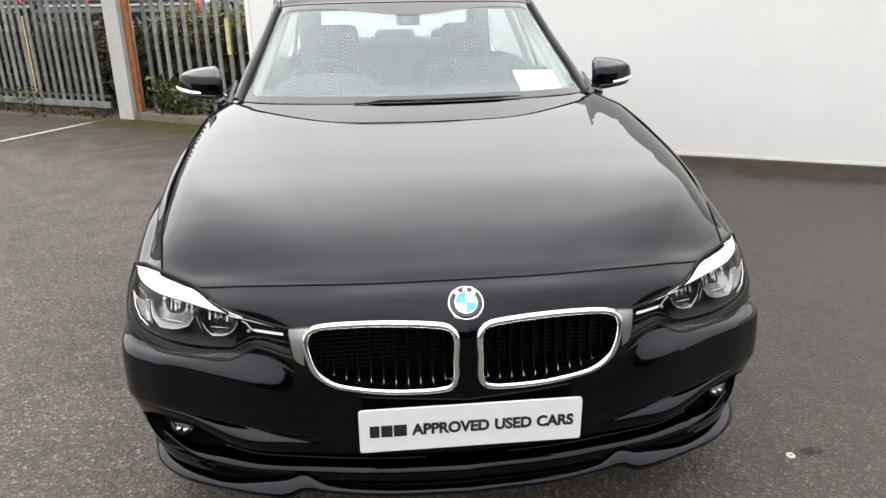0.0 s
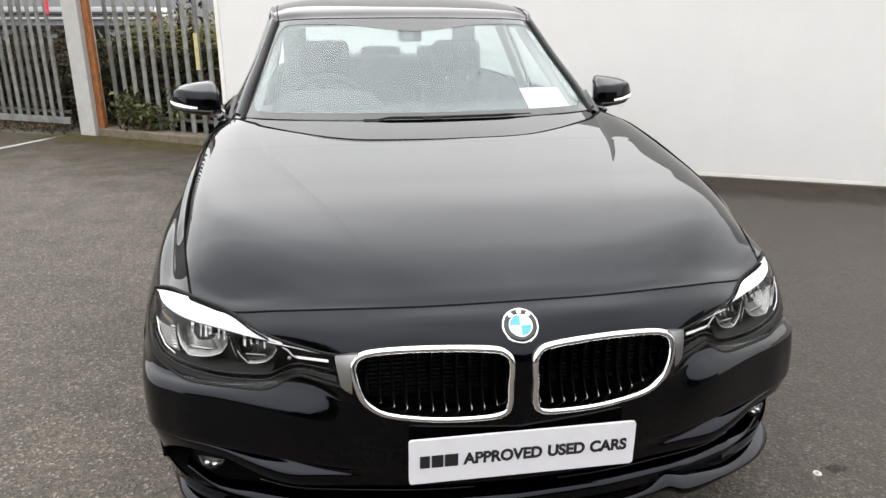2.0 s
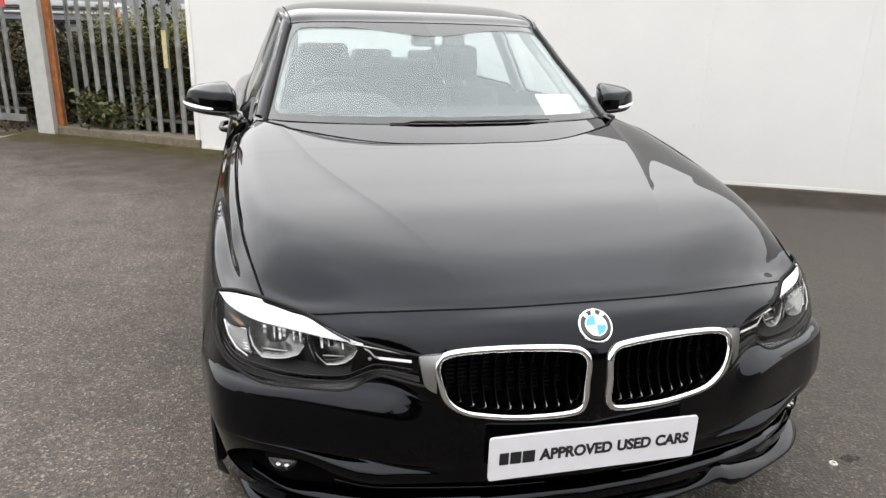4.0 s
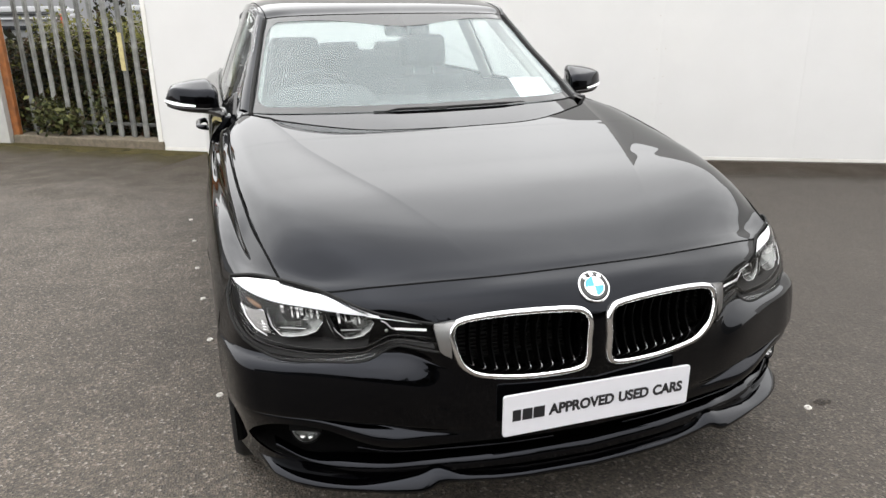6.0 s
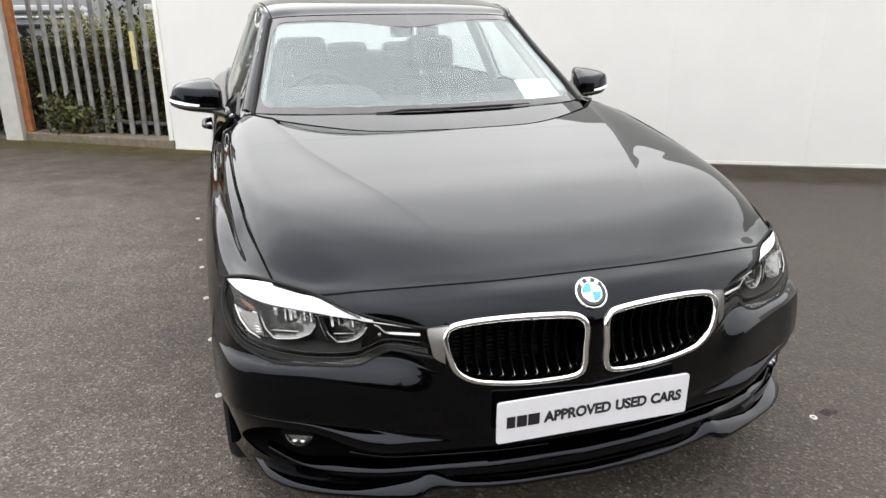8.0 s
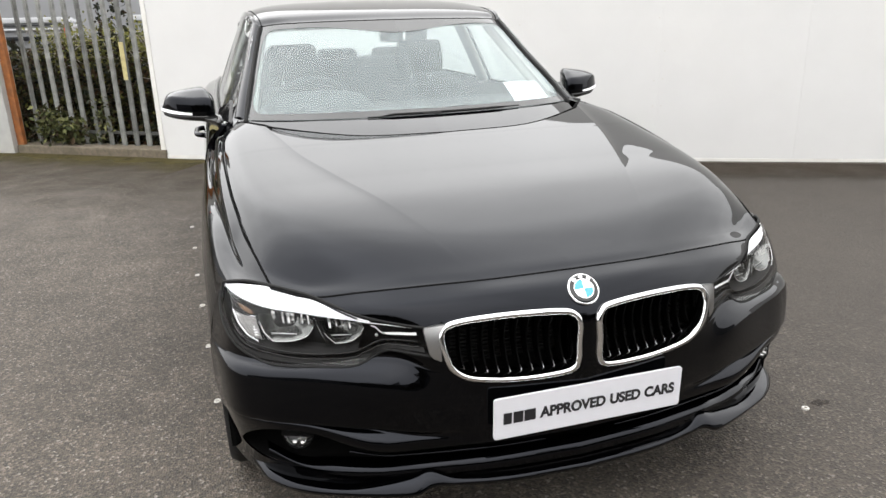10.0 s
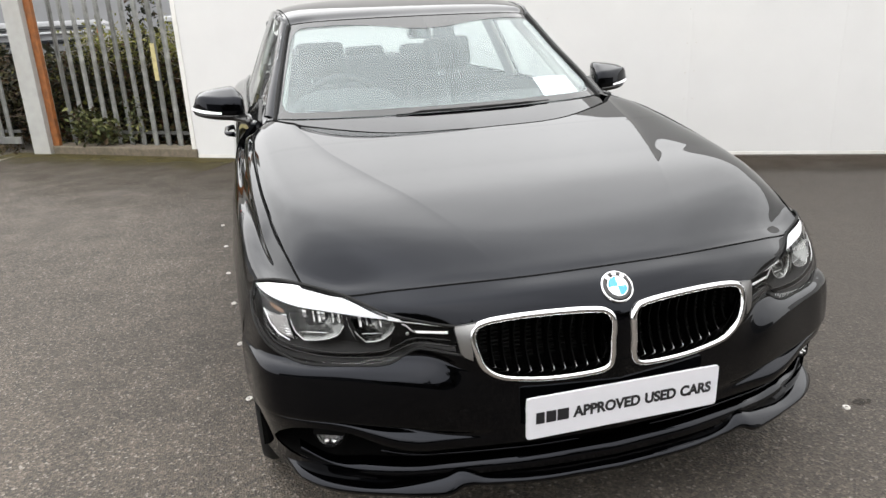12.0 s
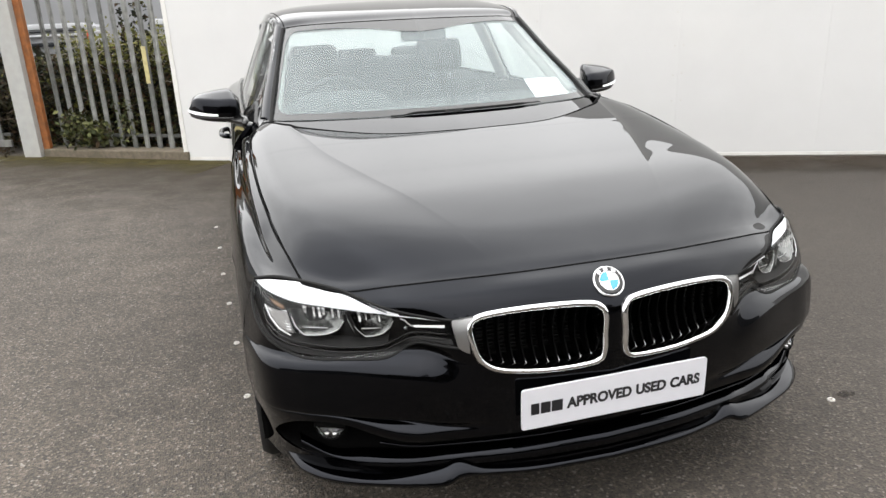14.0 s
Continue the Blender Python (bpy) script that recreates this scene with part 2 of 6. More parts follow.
def asphalt():
    m = bpy.data.materials.new("asphalt")
    m.use_nodes = True
    n, l = m.node_tree.nodes, m.node_tree.links
    p = n["Principled BSDF"]
    p.inputs["Roughness"].default_value = 0.82
    p.inputs["Specular IOR Level"].default_value = 0.35
    tc = n.new("ShaderNodeTexCoord")
    vo = n.new("ShaderNodeTexVoronoi")
    vo.inputs["Scale"].default_value = 135
    l.new(tc.outputs["Object"], vo.inputs["Vector"])
    stones = n.new("ShaderNodeValToRGB")
    stones.color_ramp.elements[0].color, stones.color_ramp.elements[0].position = (0.026, 0.024, 0.021, 1), 0.0
    stones.color_ramp.elements[1].color, stones.color_ramp.elements[1].position = (0.165, 0.153, 0.137, 1), 1.0
    for at, c in ((0.45, 0.053), (0.82, 0.074), (0.95, 0.115)):
        e = stones.color_ramp.elements.new(at)
        e.color = (c * 0.97, c * 0.815, c * 0.66, 1)
    sep = n.new("ShaderNodeSeparateColor")
    l.new(vo.outputs["Color"], sep.inputs[0])
    l.new(sep.outputs["Red"], stones.inputs[0])
    big = n.new("ShaderNodeTexNoise")
    big.inputs["Scale"].default_value, big.inputs["Detail"].default_value = 0.9, 6.0
    l.new(tc.outputs["Object"], big.inputs["Vector"])
    mr = n.new("ShaderNodeMapRange")
    mr.inputs["From Min"].default_value, mr.inputs["From Max"].default_value = 0.3, 0.7
    mr.inputs["To Min"].default_value, mr.inputs["To Max"].default_value = 0.84, 1.20
    l.new(big.outputs["Fac"], mr.inputs["Value"])
    broad = n.new("ShaderNodeTexNoise")
    broad.inputs["Scale"].default_value, broad.inputs["Detail"].default_value = 0.20, 2.0
    l.new(tc.outputs["Object"], broad.inputs["Vector"])
    mb = n.new("ShaderNodeMapRange")
    mb.inputs["From Min"].default_value, mb.inputs["From Max"].default_value = 0.35, 0.65
    mb.inputs["To Min"].default_value, mb.inputs["To Max"].default_value = 0.92, 1.14
    l.new(broad.outputs["Fac"], mb.inputs["Value"])
    mm = n.new("ShaderNodeMath")
    mm.operation = "MULTIPLY"
    l.new(mr.outputs[0], mm.inputs[0])
    l.new(mb.outputs[0], mm.inputs[1])
    sc = n.new("ShaderNodeVectorMath")
    sc.operation = "SCALE"
    l.new(stones.outputs[0], sc.inputs[0])
    l.new(mm.outputs[0], sc.inputs["Scale"])
    stain = n.new("ShaderNodeTexNoise")
    stain.inputs["Scale"].default_value, stain.inputs["Detail"].default_value = 2.6, 4.0
    l.new(tc.outputs["Object"], stain.inputs["Vector"])
    st = n.new("ShaderNodeMapRange")
    st.inputs["From Min"].default_value, st.inputs["From Max"].default_value, st.inputs["To Max"].default_value = 0.6, 0.78, 0.45
    l.new(stain.outputs["Fac"], st.inputs["Value"])
    mx = n.new("ShaderNodeMix")
    mx.data_type = "RGBA"
    mx.inputs["B"].default_value = (0.045, 0.038, 0.030, 1)
    l.new(st.outputs[0], mx.inputs["Factor"])
    l.new(sc.outputs[0], mx.inputs["A"])
    hand = n.new("ShaderNodeTexNoise")
    hand.inputs["Scale"].default_value, hand.inputs["Detail"].default_value = 5.0, 9.0
    l.new(tc.outputs["Object"], hand.inputs["Vector"])
    mh = n.new("ShaderNodeMapRange")
    mh.inputs["From Min"].default_value, mh.inputs["From Max"].default_value = 0.3, 0.7
    mh.inputs["To Min"].default_value, mh.inputs["To Max"].default_value = 0.80, 1.18
    l.new(hand.outputs["Fac"], mh.inputs["Value"])
    s2 = n.new("ShaderNodeVectorMath")
    s2.operation = "SCALE"
    l.new(mx.outputs["Result"], s2.inputs[0])
    l.new(mh.outputs[0], s2.inputs["Scale"])
    # a darker stretch, uneven at its edge, between the bay and the white wall
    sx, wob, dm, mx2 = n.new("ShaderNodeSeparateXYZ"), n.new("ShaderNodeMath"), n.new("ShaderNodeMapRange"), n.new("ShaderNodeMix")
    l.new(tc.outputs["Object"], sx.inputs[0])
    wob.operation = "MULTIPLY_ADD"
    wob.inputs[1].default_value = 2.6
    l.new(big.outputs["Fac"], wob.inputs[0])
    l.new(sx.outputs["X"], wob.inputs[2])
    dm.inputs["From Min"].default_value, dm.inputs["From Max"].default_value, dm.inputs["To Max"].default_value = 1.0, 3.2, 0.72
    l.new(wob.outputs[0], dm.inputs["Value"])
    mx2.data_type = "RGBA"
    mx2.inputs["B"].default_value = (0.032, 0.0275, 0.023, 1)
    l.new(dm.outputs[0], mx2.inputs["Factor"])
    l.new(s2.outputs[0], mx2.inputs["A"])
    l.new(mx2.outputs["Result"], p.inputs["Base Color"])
    b = n.new("ShaderNodeBump")
    b.inputs["Strength"].default_value, b.inputs["Distance"].default_value = 0.7, 0.006
    l.new(vo.outputs["Distance"], b.inputs["Height"])
    l.new(b.outputs[0], p.inputs["Normal"])
    return m


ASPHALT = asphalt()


def ground_stain(name, colour, width, most):
    """Dirt that thins out away from an edge: local y runs from the edge outwards."""
    m = bpy.data.materials.new(name)
    m.use_nodes = True
    n, l = m.node_tree.nodes, m.node_tree.links
    p = n["Principled BSDF"]
    p.inputs["Roughness"].default_value = 0.95
    p.inputs["Specular IOR Level"].default_value = 0.1
    tc, sp = n.new("ShaderNodeTexCoord"), n.new("ShaderNodeSeparateXYZ")
    l.new(tc.outputs["Object"], sp.inputs[0])
    fine, blot = n.new("ShaderNodeTexNoise"), n.new("ShaderNodeTexNoise")
    fine.inputs["Scale"].default_value, fine.inputs["Detail"].default_value = 60.0, 5.0
    blot.inputs["Scale"].default_value, blot.inputs["Detail"].default_value = 3.0, 6.0
    for t in (fine, blot):
        l.new(tc.outputs["Object"], t.inputs["Vector"])
    fall = n.new("ShaderNodeMapRange")
    fall.inputs["From Min"].default_value, fall.inputs["From Max"].default_value = 0.0, width
    fall.inputs["To Min"].default_value, fall.inputs["To Max"].default_value = 0.62, -0.55
    l.new(sp.outputs["Y"], fall.inputs["Value"])
    add, cut = n.new("ShaderNodeMath"), n.new("ShaderNodeMapRange")
    l.new(fall.outputs[0], add.inputs[0])
    l.new(blot.outputs["Fac"], add.inputs[1])
    cut.inputs["From Min"].default_value, cut.inputs["From Max"].default_value = 0.30, 0.95
    cut.inputs["To Max"].default_value = most
    l.new(add.outputs[0], cut.inputs["Value"])
    tone = n.new("ShaderNodeMapRange")
    tone.inputs["From Min"].default_value, tone.inputs["From Max"].default_value = 0.3, 0.7
    tone.inputs["To Min"].default_value, tone.inputs["To Max"].default_value = 0.45, 1.6
    l.new(fine.outputs["Fac"], tone.inputs["Value"])
    sc = n.new("ShaderNodeVectorMath")
    sc.operation = "SCALE"
    sc.inputs[0].default_value = colour
    l.new(tone.outputs[0], sc.inputs["Scale"])
    l.new(sc.outputs[0], p.inputs["Base Color"])
    l.new(cut.outputs[0], p.inputs["Alpha"])
    return m


MOSSSTAIN = ground_stain("moss_film", (0.042, 0.035, 0.013), 0.85, 1.0)
DIRTSTAIN = ground_stain("damp_dirt", (0.040, 0.032, 0.024), 1.2, 0.8)
GRIMESTAIN = ground_stain("fence_grime", (0.050, 0.042, 0.031), 3.0, 0.50)
OILSTAIN = ground_stain("oil_spot", (0.016, 0.014, 0.012), 0.30, 0.42)


# ---- building helpers ----
def part(name, data, mat, parent=None, label="", smooth=True):
    """Links a bmesh or mesh as one object, under a thing where one is given."""
    if isinstance(data, bmesh.types.BMesh):
        bmesh.ops.recalc_face_normals(data, faces=data.faces)
        me = bpy.data.meshes.new(name)
        data.to_mesh(me)
        data.free()
    else:
        me = data
    if mat and not me.materials:
        me.materials.append(mat)
    if smooth:
        me.polygons.foreach_set("use_smooth", np.ones(len(me.polygons), dtype=bool))
    ob = new(name, me)
    if parent:
        ob.parent = parent
    if label:
        ob["label"] = label
    return ob


def outward(ob, centre):
    """Turns the faces of a pane away from a place inside."""
    me = ob.data
    bm = bmesh.new()
    bm.from_mesh(me)
    c = Vector(centre)
    if sum((f.calc_center_median() - c).dot(f.normal) * f.calc_area() for f in bm.faces) < 0:
        bmesh.ops.reverse_faces(bm, faces=bm.faces)
        bm.to_mesh(me)
    bm.free()
    ob.visible_shadow = False
    return ob


def thing(name, label, category, group="", kind="", at=(0, 0, 0)):
    ob = new(name)
    ob.empty_display_size = 0.1
    ob.location = at
    return tagged(ob, label, category, group, kind)


def box(bm, lo, hi, m=None, bevel=0.0):
    """Adds a box between two corners, with its edges rounded."""
    lo, hi = Vector(lo), Vector(hi)
    mat = Matrix.Translation((lo + hi) / 2) @ Matrix.Diagonal((*(hi - lo), 1))
    r = bmesh.ops.create_cube(bm, size=1, matrix=(m @ mat) if m else mat)
    if bevel:
        edges = list({e for v in r["verts"] for e in v.link_edges})
        bmesh.ops.bevel(bm, geom=edges, offset=bevel, segments=2, affect="EDGES", profile=0.7)
    return bm


def boxed(lo, hi, bevel=0.0, m=None):
    return box(bmesh.new(), lo, hi, m, bevel)


def spline(points, n):
    """n places along a smooth curve through the points, evenly by index."""
    p = np.array(points, float)
    p = np.vstack([2 * p[0] - p[1], p, 2 * p[-1] - p[-2]])
    t = np.linspace(0, len(points) - 1, n)
    i = np.minimum(t.astype(int), len(points) - 2)
    f = (t - i)[:, None]
    a, b, c, d = p[i], p[i + 1], p[i + 2], p[i + 3]
    return 0.5 * (2 * b + (c - a) * f + (2 * a - 5 * b + 4 * c - d) * f**2 + (3 * b - a - 3 * c + d) * f**3)


def even(points, n):
    """As spline, but with even steps of length."""
    q = spline(points, 400)
    s = np.r_[0, np.cumsum(np.linalg.norm(np.diff(q, axis=0), axis=1))]
    t = np.linspace(0, s[-1], n)
    return np.stack([np.interp(t, s, q[:, k]) for k in range(q.shape[1])], 1)


def loft(curves, nu, nv):
    """A smooth net through curves that have the same number of points: [nv][nu] places."""
    rows = np.array([spline(c, nu) for c in curves])
    flat = spline(rows.reshape(len(curves), -1), nv)
    return flat.reshape(nv, nu, 3)


def rounded(points, n, close=True):
    """A closed smooth outline through points."""
    p = np.array(points, float)
    q = np.vstack([p[-2:], p, p[:3]])
    s = spline(q, (len(q) - 1) * n + 1)
    return s[2 * n:(2 + len(p)) * n]


def inside(poly, x, z):
    """Which of the places x, z lie in the outline."""
    r = np.zeros(np.shape(x), bool)
    for (x0, z0), (x1, z1) in zip(poly, np.roll(poly, -1, 0)):
        if z0 != z1:
            r ^= ((z0 > z) != (z1 > z)) & (x < (x1 - x0) * (z - z0) / (z1 - z0) + x0)
    return r


def nearest(poly, q):
    a, b = poly, np.roll(poly, -1, 0)
    d = b - a
    t = np.clip(((q - a) * d).sum(1) / np.maximum((d * d).sum(1), 1e-12), 0, 1)
    c = a + t[:, None] * d
    return c[np.argmin(((c - q) ** 2).sum(1))]


def trimmed(grid, holes=(), keep=None, axes=(0, 2), rim=0.0, rim_way=(0, 1, 0), mirror=False, thick=True):
    """A mesh of a net, with outlines cut out of it (or one kept), its cut edges drawn onto the outlines and turned inwards."""
    nv, nu, _ = grid.shape
    g = grid.copy()
    gone = np.zeros((nv, nu), bool)
    a0, a1 = axes
    other = 3 - a0 - a1
    gv, gu = np.gradient(grid, axis=0), np.gradient(grid, axis=1)
    near = np.zeros((nv, nu), bool)
    for poly, cut in [(p, True) for p in holes] + ([(keep, False)] if keep is not None else []):
        mask = inside(poly, grid[..., a0], grid[..., a1])
        if not cut:
            mask = ~mask
        # masked places beside an open one are drawn onto the outline
        open_ = ~mask
        grown = open_.copy()
        grown[1:] |= open_[:-1]; grown[:-1] |= open_[1:]
        g2 = grown.copy()
        g2[:, 1:] |= grown[:, :-1]; g2[:, :-1] |= grown[:, 1:]
        for j, i in zip(*np.nonzero(mask & g2)):
            q = nearest(poly, grid[j, i][[a0, a1]])
            d = q - grid[j, i][[a0, a1]]
            m = np.array([[gu[j, i, a0], gv[j, i, a0]], [gu[j, i, a1], gv[j, i, a1]]])
            if abs(np.linalg.det(m)) > 1e-12:
                w = np.linalg.solve(m, d)
                w = np.clip(w, -1.6, 1.6)
                g[j, i, other] += w[0] * gu[j, i, other] + w[1] * gv[j, i, other]
            g[j, i, a0], g[j, i, a1] = q
            near[j, i] = True
        gone |= mask
    bm = bmesh.new()
    made = {}
    for j in range(nv - 1):
        for i in range(nu - 1):
            c = [(j, i), (j, i + 1), (j + 1, i + 1), (j + 1, i)]
            if all(gone[k] for k in c):
                continue
            if any(gone[k] and not near[k] for k in c):
                continue
            vs = []
            for k in c:
                if k not in made:
                    made[k] = bm.verts.new(g[k])
                vs.append(made[k])
            try:
                bm.faces.new(vs)
            except ValueError:
                pass
    if mirror:
        both(bm)
    else:
        bmesh.ops.remove_doubles(bm, verts=bm.verts, dist=1e-5)
    if rim:
        fold(bm, rim, rim_way)
    return bm


def fold(bm, depth, way=(0, 1, 0)):
    """Turns the open edges of a panel inwards, so that it shows its thickness."""
    edges = [e for e in bm.edges if len(e.link_faces) == 1]
    for e in edges:
        e.smooth = False
    r = bmesh.ops.extrude_edge_only(bm, edges=edges)
    vs = [v for v in r["geom"] if isinstance(v, bmesh.types.BMVert)]
    bmesh.ops.translate(bm, verts=vs, vec=Vector(way) * depth)
    return bm


def both(bm):
    """Adds the mirror image across the car's middle and joins the seam."""
    r = bmesh.ops.duplicate(bm, geom=bm.verts[:] + bm.edges[:] + bm.faces[:])
    vs = [v for v in r["geom"] if isinstance(v, bmesh.types.BMVert)]
    for v in vs:
        v.co.x = -v.co.x
    bmesh.ops.reverse_faces(bm, faces=[f for f in r["geom"] if isinstance(f, bmesh.types.BMFace)])
    bmesh.ops.remove_doubles(bm, verts=bm.verts, dist=1e-4)
    return bm


def flipped(me, name):
    """The mirror image of a mesh, as a mesh of its own."""
    bm = bmesh.new()
    bm.from_mesh(me)
    for v in bm.verts:
        v.co.x = -v.co.x
    bmesh.ops.reverse_faces(bm, faces=bm.faces)
    out = bpy.data.meshes.new(name)
    bm.to_mesh(out)
    bm.free()
    for m in me.materials:
        out.materials.append(m)
    return out


def pair(name, bm, mat, parent, label="", smooth=True):
    """A part on one side of the car and its mirror image on the other."""
    a = part(name, bm, mat, parent if not isinstance(parent, tuple) else parent[0], label, smooth)
    b = part(name, flipped(a.data, name), None, parent if not isinstance(parent, tuple) else parent[1], label, smooth)
    return a, b


def tube(path, radius, sides=8, close=False, flat=None):
    """A round (or, with flat, oval) bar along a path; radius may differ from place to place."""
    bm = bmesh.new()
    p = np.array(path, float)
    n = len(p)
    rad = np.broadcast_to(np.array(radius, float), (n,))
    rings = []
    for i in range(n):
        d = p[(i + 1) % n] - p[i - 1] if close else p[min(i + 1, n - 1)] - p[max(i - 1, 0)]
        d = Vector(d).normalized()
        ref = Vector(flat[1]) if flat else (Vector((0, 0, 1)) if abs(d.z) < 0.9 else Vector((1, 0, 0)))
        s = d.cross(ref).normalized()
        u = s.cross(d).normalized()
        ks = flat[0] if flat else 1.0
        rings.append([bm.verts.new(Vector(p[i]) + (s * math.cos(a) * ks + u * math.sin(a)) * rad[i]) for a in np.linspace(0, 2 * math.pi, sides, endpoint=False)])
    for i in range(n if close else n - 1):
        a, b = rings[i], rings[(i + 1) % n]
        for k in range(sides):
            bm.faces.new((a[k], a[(k + 1) % sides], b[(k + 1) % sides], b[k]))
    if not close:
        bm.faces.new(rings[0])
        bm.faces.new(rings[-1][::-1])
    return bm


def net(grid, thick=0.0, way=None):
    """A plain mesh of a net; with thick it becomes a shell."""
    bm = bmesh.new()
    nv, nu, _ = grid.shape
    vs = [[bm.verts.new(grid[j, i]) for i in range(nu)] for j in range(nv)]
    for j in range(nv - 1):
        for i in range(nu - 1):
            bm.faces.new((vs[j][i], vs[j][i + 1], vs[j + 1][i + 1], vs[j + 1][i]))
    if thick:
        fold(bm, thick, way)
    return bm


def lathe(profile, n, m=None, close=False):
    """A turned body: profile of (radius, height) about z, set by m."""
    bm = bmesh.new()
    rings = [[bm.verts.new((r * math.cos(a), r * math.sin(a), h)) for a in np.linspace(0, 2 * math.pi, n, endpoint=False)] for r, h in profile]
    for a, b in zip(rings, rings[1:] + ([rings[0]] if close else [])):
        for k in range(n):
            bm.faces.new((a[k], a[(k + 1) % n], b[(k + 1) % n], b[k]))
    if not close:
        if profile[0][0] > 1e-4:
            bm.faces.new(rings[0])
        if profile[-1][0] > 1e-4:
            bm.faces.new(rings[-1][::-1])
    bmesh.ops.remove_doubles(bm, verts=bm.verts, dist=1e-5)
    if m:
        bm.transform(m)
    return bm


# ---- the yard ----
def plate_at(p, q, back, lo, hi, bevel=0.0):
    """A box that stands on the line from p to q and goes back from it."""
    d = Vector((q[0] - p[0], q[1] - p[1], 0))
    a = math.atan2(d.y, d.x)
    return boxed((0, back[0], lo), (d.length, back[1], hi), bevel, Matrix.Translation((p[0], p[1], 0)) @ Matrix.Rotation(a, 4, "Z"))


bm = bmesh.new()
bmesh.ops.create_grid(bm, x_segments=90, y_segments=90, size=1)
for v in bm.verts:
    v.co.x, v.co.y = (math.copysign(abs(c) ** 3 * 1500 + abs(c) * 12, c) for c in (v.co.x, v.co.y))
    v.co.y += 3
    d = math.hypot(v.co.x, v.co.y - 3)
    if d < 60:
        v.co.z = 0.006 * noise.noise(Vector((v.co.x * 0.5, v.co.y * 0.5, 0))) if d > 3.2 else 0.0
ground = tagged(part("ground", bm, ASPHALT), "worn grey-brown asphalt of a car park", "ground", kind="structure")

WALL0, WALLWAY = Vector((-1.40, 6.48, 0)), Vector((1, -0.502, 0)).normalized()
WALLTURN = math.atan2(WALLWAY.y, WALLWAY.x)
WALLM = Matrix.Translation(WALL0) @ Matrix.Rotation(WALLTURN, 4, "Z")
WALLHIGH = 2.60
wall = tagged(part("wall_white", boxed((0.0, 0.004, 0), (16, 0.25, WALLHIGH - 0.004), 0.0, WALLM), WALLWHITE), "white-painted sheet-clad building wall beside the car park", "wall", kind="structure")
SEAMS = (1.27, 2.49, 3.71, 4.93, 6.15, 7.37, 8.59, 9.81, 11.03, 12.25, 13.47, 16.0)
start = 0.0
for end in SEAMS:
    part("panel", boxed((start + 0.0004, 0.0, 0.042), (end - 0.0004, 0.03, WALLHIGH), 0.0005, WALLM), WALLWHITE, wall, smooth=False)
    start = end
base_trim = tagged(part("trim", boxed((0.0, -0.006, 0.0), (16, 0.03, 0.040), 0.004, WALLM), TRIMWHITE, smooth=False), "grubby white skirting strip along the wall's foot", "trim", kind="structure")
corner_trim = tagged(part("trim", boxed((-0.012, -0.008, 0.0), (0.035, 0.26, WALLHIGH), 0.003, WALLM), TRIMWHITE, smooth=False), "white corner strip on the wall's end", "trim", kind="structure")
screw_me = None
for s in SEAMS[:4]:
    for side in (-0.035, 0.035):
        for k in range(9):
            if random.random() < 0.25:
                continue
            z = 0.28 + 0.245 * k + random.uniform(-0.03, 0.03)
            m = WALLM @ Matrix.Translation((s + side + random.uniform(-0.008, 0.008), -0.001, z)) @ Matrix.Rotation(radians(90), 4, "X")
            if screw_me is None:
                ob = part("screw", lathe([(0.0, 0.003), (0.006, 0.002), (0.007, -0.002)], 8), SCREW, wall)
                screw_me = ob.data
            else:
                ob = part("screw", screw_me, None, wall)
            ob.matrix_basis = m

# palisade fence on its kerb
F0, F1 = Vector((-2.985, 7.55, 0)), Vector((-1.37, 6.44, 0))
FW = (F1 - F0).normalized()
FB = Vector((-FW.y, FW.x, 0))
G0, GW = Vector((-3.37, 7.95, 0)), Vector((-0.868, 0.497, 0)).normalized()
kerb = tagged(part("kerb", plate_at(F0, F1, (0.0, 0.26), -0.02, 0.098, 0.018), CONCRETE, smooth=False), "weathered low concrete kerb under the fence", "kerb", kind="structure")


def pale_mesh():
    """One pressed-steel pale of W section with a pointed top."""
    bm = bmesh.new()
    sect = [(-0.033, 0.012), (-0.022, 0.0), (-0.008, 0.008), (0.008, 0.008), (0.022, 0.0), (0.033, 0.012)]
    rows = []
    for z, k in ((0.0, 1.0), (2.25, 1.0), (2.4, 0.25)):
        front = [bm.verts.new((x * k, y, z)) for x, y in sect]
        back = [bm.verts.new((x * k, y + 0.004, z)) for x, y in reversed(sect)]
        rows.append(front + back)
    for a, b in zip(rows, rows[1:]):
        for i in range(12):
            bm.faces.new((a[i], a[(i + 1) % 12], b[(i + 1) % 12], b[i]))
    bm.faces.new(rows[-1])
    me = bpy.data.meshes.new("pale")
    bmesh.ops.recalc_face_normals(bm, faces=bm.faces)
    bm.to_mesh(me)
    bm.free()
    me.materials.append(GALV)
    return me


PALE = pale_mesh()


def fence_run(p, way, count, step, low, first, label):
    a = math.atan2(way.y, way.x)
    m = Matrix.Translation(p) @ Matrix.Rotation(a, 4, "Z")
    ob = thing("palisade_fence", label, "fence", group="palisade fencing")
    for k in range(count):
        o = part("pale", PALE, None, ob, smooth=False)
        o.matrix_basis = m @ Matrix.Translation((first + k * step + random.uniform(-0.006, 0.006), 0, low)) @ Matrix.Rotation(radians(random.uniform(-0.5, 0.5)), 4, "Y") @ Matrix.Rotation(radians(random.uniform(-4, 4)), 4, "Z")
    length = first + count * step
    for z in (low + 0.12, low + 1.95):
        part("rail", boxed((0, 0.02, z), (length, 0.05, z + 0.032), 0.004, m), GALVDARK, ob, smooth=False)
    return ob, m


